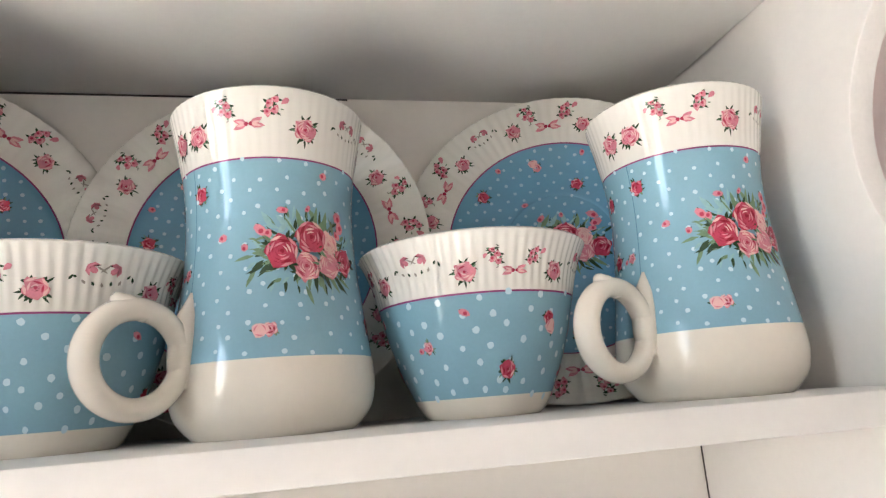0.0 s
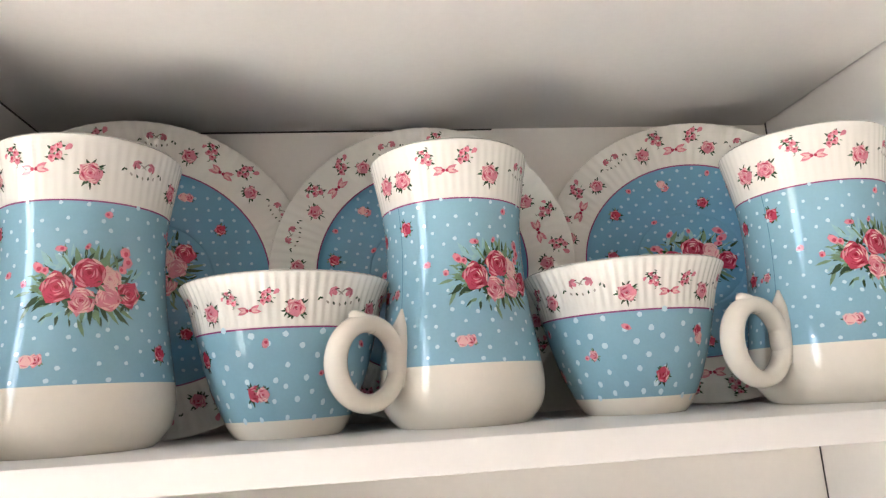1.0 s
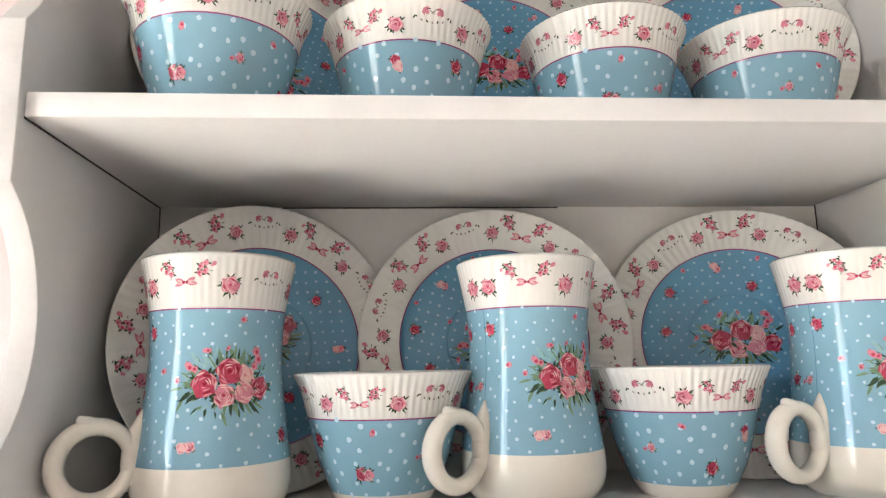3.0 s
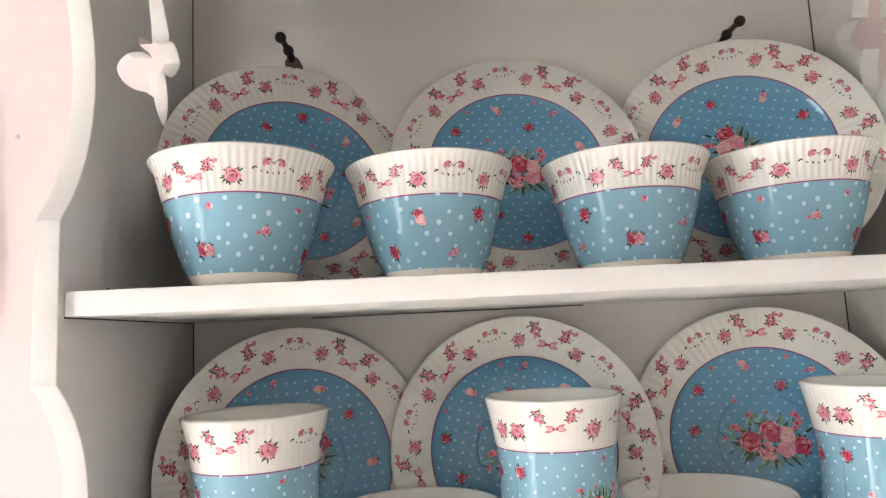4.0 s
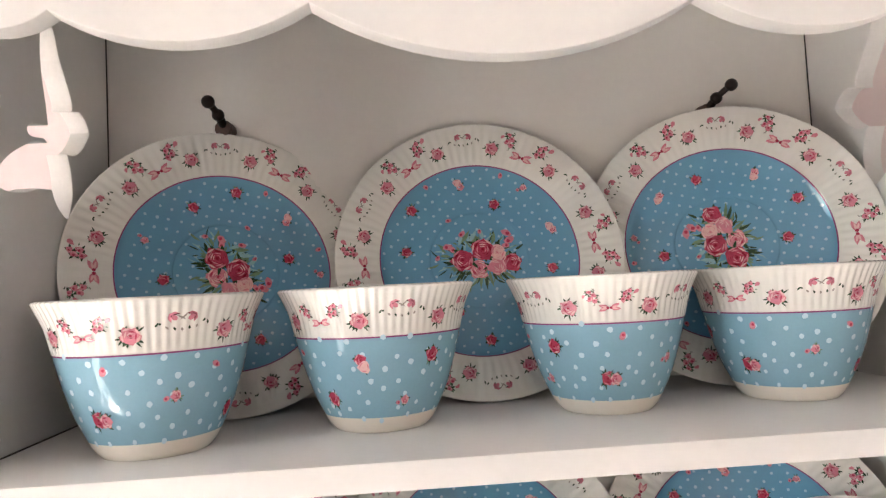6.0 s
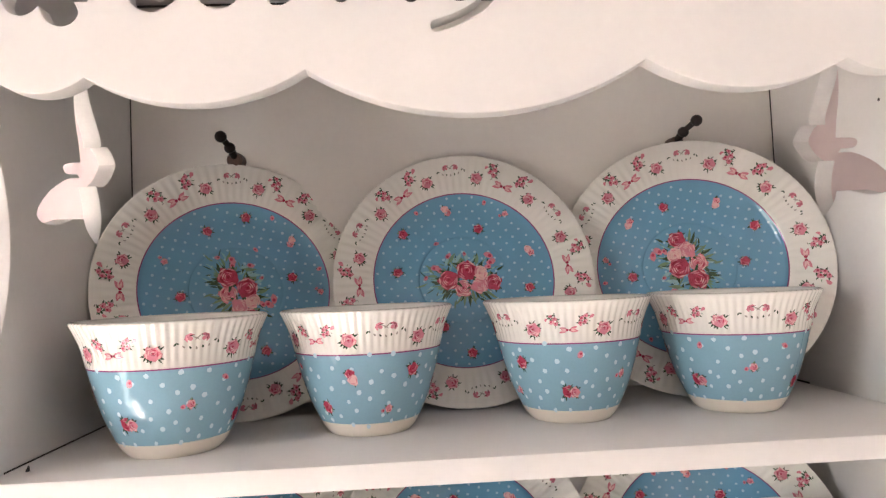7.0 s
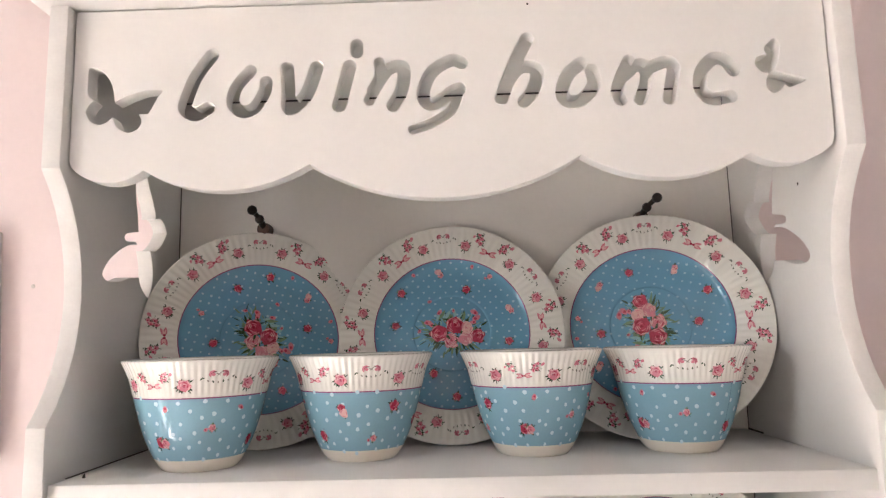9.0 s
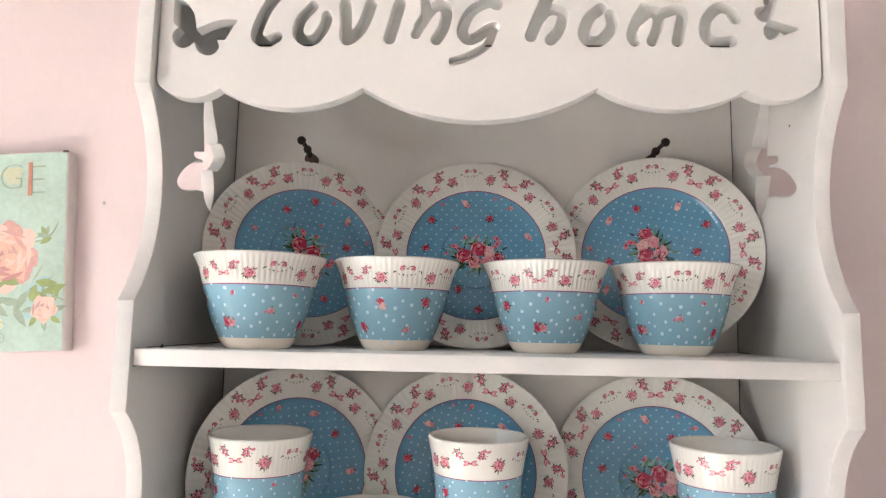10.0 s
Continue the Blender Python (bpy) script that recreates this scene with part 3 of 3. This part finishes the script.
rows = [(r, z, 1 if 0 < r <= PLATE_BLUE + 1e-6 else 0, 0 if r <= PLATE_BLUE else -min((r - PLATE_BLUE) / 0.004, 1.0)) for r, z in PLATE_UP]
rows += [(0.0953, 0.0152, 0, -0.5), (0.090, 0.0132, 0, 0), (0.068, 0.0075, 0, 0), (0.052, 0.0022, 0, 0), (0.050, 0.0, 0, 0), (0.047, 0.0, 0, 0), (0.045, 0.0020, 0, 0), (0.0, 0.0018, 0, 0)]
PLATE.extend(rows)
plate_mesh = mesh_of("plate_body", lathe(PLATE, 528, 88, 0.00045), [CHINA, DEEP_BLUE])


def bowl_on(u, v, lift):
    return round_wall(BOWL_OUT)(u, v, lift, 0.043)


def mug_on(u, v, lift):
    return round_wall(MUG_OUT)(u, v, lift, 0.039)


def plate_on(u, v, lift):
    return (u, v, interp(PLATE_UP, math.hypot(u, v)) + lift)


def ring_on(rows, a, r, lift):
    return (r * math.cos(a), r * math.sin(a), interp(rows, r) + lift)


bowl_line = band(lambda a, z, l: (( interp(BOWL_OUT, z) + l) * math.cos(a), (interp(BOWL_OUT, z) + l) * math.sin(a), z), BOWL_LINE, 0.00038, 0, LINE)
mug_line = band(lambda a, z, l: ((interp(MUG_OUT, z) + l) * math.cos(a), (interp(MUG_OUT, z) + l) * math.sin(a), z), MUG_LINE, 0.00035, 0, LINE)
plate_line = band(lambda a, r, l: ring_on(PLATE_UP, a, r, l), PLATE_BLUE, 0.00038, 0, LINE)

DRAWN = {}


def print_mesh(name, on, draw, seed):
    """One print drawn at the front of a form; kept, so that alike prints share it."""
    key = (name, seed)
    if key not in DRAWN:
        p = Print(on)
        draw(p, random.Random(seed))
        DRAWN[key] = p.mesh(name)
    return DRAWN[key]


def turned(deg):
    return pose(0, 0, 0, 0, 0, deg)


def dots(on, rows, spacing, around, rad, seed, jitter=0.12):
    rng = random.Random(seed)
    p = Print(on)
    for k, v in enumerate(rows):
        n = int(around / spacing)
        for i in range(n):
            p.blob((i + 0.5 * (k % 2)) * around / n + rng.uniform(-1, 1) * jitter * spacing, v + rng.uniform(-1, 1) * jitter * spacing, rad * rng.uniform(0.85, 1.1), -2, O_, rng, 0, 9)
    return p.mesh("polka_dots")


BOWL_ROUND, MUG_ROUND = 2 * math.pi * 0.043, 2 * math.pi * 0.039
bowl_dots = dots(bowl_on, [0.0091 + 0.0064 * k for k in range(7)], 0.0145, BOWL_ROUND, 0.00145, 3, 0.16)
mug_dots = dots(mug_on, [0.0315 + 0.0054 * k for k in range(15)], 0.0118, MUG_ROUND, 0.00098, 4, 0.16)
rng = random.Random(5)
p = Print(plate_on)
for j in range(-13, 14):
    for i in range(-8, 9):
        x, y = (i + 0.5 * (j % 2)) * 0.0098, j * 0.0053
        if math.hypot(x, y) < PLATE_BLUE - 0.002:
            p.blob(x + rng.uniform(-4e-4, 4e-4), y + rng.uniform(-4e-4, 4e-4), 0.00105 * rng.uniform(0.85, 1.1), -2, O_, rng, 0, 7)
plate_dots = p.mesh("polka_dots")
plate_dots.materials[O_] = SOFT_DOT

# scattered flowers: degrees round from the double rose, share of the blue band's height, kind
BOWL_SCATTER = [(0, 0.30, "double"), (8, 0.84, "bud"), (49, 0.52, "small"), (74, 0.82, "bud"), (98, 0.25, "rose"), (127, 0.69, "pale"), (158, 0.21, "small"), (177, 0.74, "rose"), (217, 0.45, "rose"),
                (238, 0.80, "bud"), (262, 0.35, "pale"), (285, 0.82, "bud"), (304, 0.28, "small"), (318, 0.71, "rose")]
MUG_SCATTER = [(-70, 0.85, "rose"), (14, 0.93, "bud"), (-26, 0.13, "pale"), (53, 0.16, "rose"), (-52, 0.60, "bud"), (-104, 0.82, "rose"), (-100, 0.45, "rose"), (-82, 0.45, "small"), (98, 0.62, "rose"), (128, 0.30, "small"), (165, 0.70, "pale"), (198, 0.35, "small"), (222, 0.20, "rose"), (75, 0.90, "small")]
PLATE_SCATTER = [(-0.11, 0.57, "pale"), (0.14, 0.41, "rose"), (-0.46, 0.38, "rose"), (0.36, 0.52, "small"), (-0.51, 0.07, "rose"), (0.53, 0.21, "pale"), (0.51, -0.09, "rose"), (-0.17, -0.37, "rose"), (0.03, -0.58, "rose"), (0.33, -0.44, "pale"), (-0.46, -0.32, "small"), (-0.20, 0.30, "bud"), (0.20, 0.62, "bud"), (-0.35, 0.55, "bud")]


def flower(kind, x, y, size, way=0.1):
    def draw(p, rng):
        if kind == "rose":
            p.rose(x, y, 0.0029 * size, rng, 5)
        elif kind == "double":
            p.rose(x - 0.0022, y, 0.0029 * size, rng, 4)
            p.rose(x + 0.0024, y - 0.0004, 0.0026 * size, rng, 3, K_, P_, R_, 5)
        elif kind == "pale":
            p.pale_rose(x, y, 0.0032 * size, rng, 0, way)
        elif kind == "small":
            p.rose(x, y, 0.0019 * size, rng, 3, K_, P_, R_)
            p.bud(x - 0.0034 * size, y - 0.001, 0.0009 * size, rng)
        else:
            p.bud(x, y, 0.0013 * size, rng)
    return draw


NAMES = {"rose": "rose_print", "double": "rose_print", "pale": "pale_rose_print", "small": "small_rose_print", "bud": "bud_print"}


def seam_strip(on, z0, z1):
    """The dark overlap where a wrapped print closes: a narrow strip from z0 up to z1."""
    p = Print(on)
    for k in range(16):
        lo, hi = z0 + k / 16 * (z1 - z0), z0 + (k + 1) / 16 * (z1 - z0)
        p.shape([(-0.00022, lo), (0.00022, lo), (0.00022, hi), (-0.00022, hi)], -2, 0)
    return mesh_of("print_seam", p.bm, SEAM)


bowl_seam = seam_strip(bowl_on, BOWL_BLUE, BOWL_LINE)
seam_mesh = seam_strip(mug_on, MUG_BLUE, MUG_LINE)


def bowl(x, y, z, turn, label, group, seam=None):
    """Bowl with its front print turned by degrees to the right; seam: where its print closes, if that shows."""
    b = thing("bowl", pose(x, y, z), label, "bowl", group)
    put("bowl_body", bowl_mesh, b)
    put("rim_line", bowl_line, b)
    if seam is not None:
        put("print_seam", bowl_seam, b, turned(seam))
    tagged(put("polka_dots", bowl_dots, b, turned(turn)), kind="stuff")
    garland = print_mesh("garland", bowl_on, lambda p, r: p.garland(0, 0.0605, 0.0078, r), 11)
    twin = print_mesh("pair", bowl_on, lambda p, r: p.pair(0, 0.0630, 0.0076, r), 13)
    roses = [print_mesh("rose", bowl_on, lambda p, r: p.rose(0, 0.0578, 0.0039, r, 5, K_, P_, R_), q) for q in (12, 14)]
    for k in (-1, 0, 1):
        a = turn + 102 * k
        put("garland_print", garland, b, turned(a))
        put("rose_print", roses[0], b, turned(a - 25.5))
        put("rose_print", roses[1], b, turned(a + 25.5))
        put("twin_bud_print", twin, b, turned(a + 51))
    put("twin_bud_print", twin, b, turned(turn - 158))
    put("rose_print", roses[0], b, turned(turn + 178))
    for k, (a, v, kind) in enumerate(BOWL_SCATTER):
        h = BOWL_BLUE + v * (BOWL_LINE - BOWL_BLUE)
        put(NAMES[kind], print_mesh("bowl " + kind, bowl_on, flower(kind, 0, h, 1.28, 2.0), 20 + k), b, turned(turn + a))
    return b


def tube(path, radii, n=14, flat=1.0, axis=Vector((0, 1, 0))):
    """A tube along 3D points in the XZ plane, with a radius for each."""
    bm = bmesh.new()
    rings = []
    for i, q in enumerate(path):
        d = (Vector(path[min(i + 1, len(path) - 1)]) - Vector(path[max(i - 1, 0)])).normalized()
        side = d.cross(axis).normalized()
        rings.append([bm.verts.new(Vector(q) + side * radii[i] * math.cos(2 * math.pi * k / n) + axis * radii[i] * flat * math.sin(2 * math.pi * k / n)) for k in range(n)])
    for a, b in zip(rings[:-1], rings[1:]):
        for k in range(n):
            bm.faces.new((a[k], a[(k + 1) % n], b[(k + 1) % n], b[k]))
    bm.faces.new(rings[0][::-1])
    bm.faces.new(rings[-1])
    bmesh.ops.recalc_face_normals(bm, faces=bm.faces[:])
    return bm


# mug handle: a ring along +X from the mug's axis, with a thumb spur
ring = bmesh.new()
RING_X, RING_Z, RING_R, N, M = 0.0600, 0.0318, 0.0177, 48, 16
verts = []
for k in range(N):
    a = 2 * math.pi * k / N
    thick = 0.0044 + 0.0004 * math.cos(a)
    verts.append([ring.verts.new((RING_X + (RING_R + thick * math.cos(c)) * math.cos(a), thick * 1.3 * math.sin(c), RING_Z + (RING_R * 1.03 + thick * math.cos(c)) * math.sin(a))) for c in [2 * math.pi * q / M for q in range(M)]])
for k in range(N):
    for q in range(M):
        ring.faces.new((verts[k][q], verts[(k + 1) % N][q], verts[(k + 1) % N][(q + 1) % M], verts[k][(q + 1) % M]))
bmesh.ops.recalc_face_normals(ring, faces=ring.faces[:])
handle_mesh = mesh_of("handle", ring, IVORY, True)
spur_path = [tuple(q) for q in spline([(0.0560, 0, 0.0490), (0.0610, 0, 0.0505), (0.0655, 0, 0.0525), (0.0685, 0, 0.0550)], 4)]
spur_mesh = mesh_of("thumb_spur", tube(spur_path, [0.0042] * 4 + [0.0040] * 3 + [0.0038, 0.0035, 0.0031, 0.0026, 0.0019, 0.0010], 14, 1.1), IVORY, True)
fillet_mesh = mesh_of("handle_joint", tube([(0.0378, 0, 0.0575), (0.0382, 0, 0.0535), (0.0392, 0, 0.0485), (0.0415, 0, 0.0410), (0.0420, 0, 0.0300), (0.0420, 0, 0.0200)], [0.0008, 0.0024, 0.0042, 0.0056, 0.0056, 0.0046], 12, 1.0), IVORY, True)


def mug(x, y, z, grip, print_turn, rim_turn, label, group):
    """Waisted mug; grip, print_turn and rim_turn are degrees to the right of the front."""
    m = thing("mug", pose(x, y, z), label, "mug", group)
    put("mug_body", mug_mesh, m)
    handle = put("handle", handle_mesh, m, turned(grip - 90), "plain ivory ring handle")
    put("thumb_spur", spur_mesh, handle)
    put("handle_joint", fillet_mesh, handle)
    put("rim_line", mug_line, m)
    tagged(put("polka_dots", mug_dots, m, turned(print_turn)), kind="stuff")
    put("bouquet_print", print_mesh("bouquet", mug_on, lambda p, r: p.bouquet(0, 0.0705, 0.0290, r), 51), m, turned(print_turn), "spray of red and pink roses")
    garland = print_mesh("mug garland", mug_on, lambda p, r: p.garland(0, 0.1262, 0.0094, r), 11)
    twin = print_mesh("mug pair", mug_on, lambda p, r: p.pair(0, 0.1260, 0.0075, r), 13)
    roses = [print_mesh("mug rose", mug_on, lambda p, r: p.rose(0, 0.1210, 0.0045, r, 5, K_, P_, R_), q) for q in (12, 14)]
    for a in (0, 132, -128):
        put("garland_print", garland, m, turned(rim_turn + a))
    for k, a in enumerate((-53, -34, 33, 98, 166, -96)):
        put("rose_print", roses[k % 2], m, turned(rim_turn + a))
    put("print_seam", seam_mesh, m, turned(rim_turn - 43))
    for a in (66, -158):
        put("twin_bud_print", twin, m, turned(rim_turn + a))
    for k, (a, v, kind) in enumerate(MUG_SCATTER):
        h = MUG_BLUE + v * (MUG_LINE - MUG_BLUE)
        put(NAMES[kind], print_mesh("mug " + kind, mug_on, flower(kind, 0, h, 1.2), 60 + k), m, turned(print_turn + a))
    return m


def plate(x, foot_y, z, yaw, lean, turn, rim_turn, label, group):
    """Plate that stands on its edge at foot_y and leans back by lean degrees; turn: its print's turn, rim_turn: the border's."""
    m = Matrix.Translation((x, foot_y, z)) @ pose(0, 0, 0, 90 - lean, 0, yaw) @ Matrix.Translation((0, PLATE_R, -0.0150))
    pl = thing("plate", m, label, "plate", group)
    put("plate_body", plate_mesh, pl)
    put("rim_line", plate_line, pl)
    tagged(put("polka_dots", plate_dots, pl, turned(turn)), kind="stuff")
    put("bouquet_print", print_mesh("plate bouquet", plate_on, lambda p, r: p.bouquet(0, 0, 0.0320, r), 52), pl, turned(turn), "spray of red and pink roses")
    for k in range(6):
        a = rim_turn - 60 * k
        put("twin_bud_print", print_mesh("plate pair", plate_on, lambda p, r: p.pair(0, 0.0838, 0.0080, r), 13), pl, turned(a))
        put("rose_print", print_mesh("plate rose", plate_on, lambda p, r: p.rose(0, 0.0780, 0.0041, r, 5, K_, P_, R_), 12), pl, turned(a - 14))
        put("garland_print", print_mesh("plate garland", plate_on, lambda p, r: p.garland(0, 0.0812, 0.0120, r), 11), pl, turned(a - 30))
        put("rose_print", print_mesh("plate rose", plate_on, lambda p, r: p.rose(0, 0.0780, 0.0041, r, 5, K_, P_, R_), 14), pl, turned(a - 46))
    for k, (u, v, kind) in enumerate(PLATE_SCATTER):
        put(NAMES[kind], print_mesh("plate " + kind, plate_on, flower(kind, u * PLATE_R, v * PLATE_R, 1.15, -0.9), 90 + k), pl, turned(turn))
    return pl


P_LABEL = "blue and ivory floral porcelain plate leaning against the back panel"
for x, fy, yaw, lean, turn, rim in ((-0.1556, 0.1212, 22.0, 16.9, -60, 0), (-0.0043, 0.1240, 0.0, 15.6, 0, 4), (0.1550, 0.1235, -17.5, 11.8, 118, 0)):
    plate(x, fy, SHELF, yaw, lean, turn, rim, P_LABEL, "plates on the upper shelf")
for x, fy, yaw, lean, turn, rim in ((-0.1584, 0.1252, 26.0, 8.7, 50, 1), (-0.0145, 0.1425, -8.2, 7.2, 30, 13), (0.1545, 0.1277, -19.6, 11.0, 0, 30)):
    plate(x, fy, LOWER, yaw, lean, turn, rim, P_LABEL, "plates on the lower shelf")
B_LABEL = "blue polka-dot porcelain bowl with a fluted rose-printed rim"
for x, y, turn, seam in ((-0.1818, 0.0575, -18, None), (-0.0719, 0.0835, -137, None), (0.0546, 0.0885, -12, None), (0.1639, 0.0905, -60, 35)):
    bowl(x, y, SHELF, turn, B_LABEL, "bowls on the upper shelf", seam)
for x, y, turn in ((-0.0881, 0.0977, -15), (0.0912, 0.0955, -96)):
    bowl(x, y, LOWER, turn, B_LABEL, "bowls on the lower shelf")
M_LABEL = "tall waisted blue floral porcelain mug with an ivory ring handle"
for x, y, grip, pt, rt in ((-0.1822, 0.0815, -58, 21, -11), (-0.0004, 0.0950, -53, 23, -10), (0.1980, 0.0795, -69, 4, -28)):
    mug(x, y, LOWER, grip, pt, rt, M_LABEL, "mugs on the lower shelf")


# ---- plate hooks on the back panel ----
def hook(x, z, swing):
    """A dark metal clip: a round foot on the panel and a short arm with a ball end."""
    h = thing("plate_hook", pose(x, BACK, z), "dark bronze metal hook fixed to the back panel", "hook", "hooks over the plates")
    foot = bmesh.new()
    bmesh.ops.create_cone(foot, cap_ends=True, segments=20, radius1=0.0066, radius2=0.0060, depth=0.013, matrix=pose(0, -0.0065, -0.0075, 90))
    bmesh.ops.bevel(foot, geom=foot.edges[:], offset=0.0010, segments=2, affect="EDGES")
    put("foot", mesh_of("foot", foot, RUST, True, 50), h, label="brown round foot")
    path = [tuple(q) for q in spline([(0, -0.010, -0.006), (swing * 0.25, -0.017, -0.0005), (swing * 0.55, -0.021, 0.003), (swing, -0.027, 0.007)], 5)]
    put("arm", mesh_of("arm", tube(path, [0.0030] * 6 + [0.0024] * (len(path) - 6), 12, 1.0, Vector((1, 0, 0))), IRON, True), h)
    for r, q in ((0.0042, path[6]), (0.0044, path[-1])):
        knob = bmesh.new()
        bmesh.ops.create_uvsphere(knob, u_segments=16, v_segments=10, radius=r, matrix=Matrix.Translation(q))
        put("knob", mesh_of("knob", knob, IRON, True), h)
    return h


hook(-0.1735, 1.6445, -0.0058)
hook(0.1690, 1.6455, 0.0100)

# ---- canvas picture on the wall ----
PW, PH, PT = 0.20, 0.206, 0.016
picture = thing("wall_picture", pose(-0.421, WALL_Y - 0.0005, 1.541) @ pose(0, 0, 0, 0, -3.2, 0) @ pose(-PW / 2, 0, 0), "small pale aqua canvas picture with painted roses and lettering", "picture")
put("canvas", mesh_of("canvas", box(-PW / 2, PW / 2, -PT, 0, -PH / 2, PH / 2, 0.0012), CANVAS_SIDE, True, 40), picture)
put("painted_face", mesh_of("painted_face", box(-PW / 2 + 0.0015, PW / 2 - 0.0015, -PT - 0.0006, -PT + 0.0004, -PH / 2 + 0.0015, PH / 2 - 0.0015, 0), CANVAS), picture)


def art_on(u, v, lift):
    return (u, -PT - 0.0006 - lift, v)


ART = [BLUSH, ROSEWOOD, PEACH, LIGHT_BLUSH, OLIVE, GREYGREEN, CREAM, AQUA, PEACH, TERRACOTTA]


def art(name, draw, seed, label=""):
    p = Print(art_on)
    draw(p, random.Random(seed))
    put(name, mesh_of(name, p.bm, ART), picture, label=label)


def washes(p, rng):
    p.blob(rng.uniform(-0.088, 0.088), rng.uniform(-0.09, 0.09), rng.uniform(0.004, 0.013), -3, (M_, Y_)[rng.random() < 0.5], rng, 3, 16, rng.uniform(0.8, 1.8), rng.random() * 3, 0.3)


def big_rose(p, rng):
    for k in range(9):
        a = 6.28 * k / 9
        p.blob(0.038 + 0.021 * math.cos(a), -0.005 + 0.024 * math.sin(a), 0.012, 0, (R_, P_)[k % 2], rng, 2, 14, 1.2, a)
    p.blob(0.038, -0.005, 0.026, 1, K_, rng, 6, 20)
    for q in range(5):
        for k in range(5 - q // 2):
            a = 6.28 * k / (5 - q // 2) + 0.7 * q
            p.crescent(0.038, -0.004, 0.026 - 0.0048 * q, a, 1.1, 0.0050, 2 + q, (P_, R_, P_, K_, D_)[(k + q) % 5])
    for k in range(16):
        p.leaf(0.030 + rng.uniform(-0.02, 0.050), -0.036 + rng.uniform(-0.020, 0.010), rng.uniform(3.4, 6.6), rng.uniform(0.014, 0.026), 0.009, 0, G_ if k % 3 else S_)


def small_rose(p, rng):
    for k in range(8):
        a = 6.28 * k / 8
        p.leaf(0.079 + 0.010 * math.cos(a), -0.060 + 0.010 * math.sin(a), a, 0.013, 0.006, 0, G_ if k % 2 else S_)
    p.blob(0.079, -0.060, 0.0135, 1, P_, rng, 5, 16)
    for q in range(3):
        for k in range(4):
            p.crescent(0.079, -0.060, 0.0125 - 0.0035 * q, 1.57 * k + q, 1.2, 0.0032, 2 + q, (K_, P_, R_)[(k + q) % 3])


for k in range(12):
    art("colour_wash", washes, 60 + k)
art("painted_rose", big_rose, 7, "large faded pink painted rose")
art("painted_rose", small_rose, 8, "small peach painted rose")
art("painted_stem", lambda p, rng: [p.leaf(0.058 + 0.008 * k, 0.008 + 0.004 * (k % 2), 0.3 * k, 0.02, 0.0022, 0, S_) for k in range(4)] + [p.leaf(0.066 + 0.006 * k, -0.032 - 0.004 * k, 0.9 - 0.5 * k, 0.02, 0.002, 0, S_) for k in range(4)] + [p.leaf(0.076 + 0.003 * k, 0.012, 1.0 + 0.8 * k, 0.014, 0.006, 0, (S_, G_)[k % 2]) for k in range(4)], 9)
tagged(picture.children[-1], kind="stuff")


def lettering(text, x, z, size, mat, name="lettering"):
    cu = bpy.data.curves.new("lettering", "FONT")
    cu.body, cu.size, cu.extrude, cu.offset = text, size, 0.0001, -0.0012
    tmp = new("lettering", cu)
    me = bpy.data.meshes.new_from_object(tmp.evaluated_get(bpy.context.evaluated_depsgraph_get()))
    bpy.data.objects.remove(tmp)
    me.materials.clear()
    me.materials.append(mat)
    return put(name, me, picture, pose(x, -PT - 0.0009, z, 90))


lettering("G", 0.026, 0.064, 0.040, GREYGREEN)
lettering("E", 0.056, 0.058, 0.046, GREYGREEN)
put("letter_stem", mesh_of("letter_stem", box(0.0585, 0.0625, -PT - 0.0013, -PT - 0.0008, 0.057, 0.092, 0), TERRACOTTA), picture, label="coral stem of the letter")
lettering("S", 0.026, -0.094, 0.034, GREYGREEN)
corner = box(PW / 2 - 0.006, PW / 2 - 0.0005, -PT - 0.0009, -PT + 0.003, PH / 2 - 0.0022, PH / 2 + 0.0003, 0.0005)
put("worn_corner", mesh_of("worn_corner", corner, RUST), picture, label="brown worn corner")

# ---- marks on the wall ----
bm = bmesh.new()
bmesh.ops.create_cone(bm, cap_ends=True, segments=12, radius1=0.0022, radius2=0.0012, depth=0.0012)
wall_plug = put("wall_plug", mesh_of("wall_plug", bm, CANVAS_SIDE, True, 40), None, pose(-0.395, WALL_Y - 0.0004, 1.592, 90))
tagged(wall_plug, "small grey plug mark in the pink wall", "wall plug")

chip = bmesh.new()
bmesh.ops.create_cone(chip, cap_ends=True, segments=7, radius1=0.0011, radius2=0.0003, depth=0.0030, matrix=pose(0, 0, 0.0015, 8, 14))
tagged(put("splinter", mesh_of("splinter", chip, GAP), None, pose(-0.2440, 0.022, SHELF)), "tiny dark splinter standing on the shelf board", "splinter")
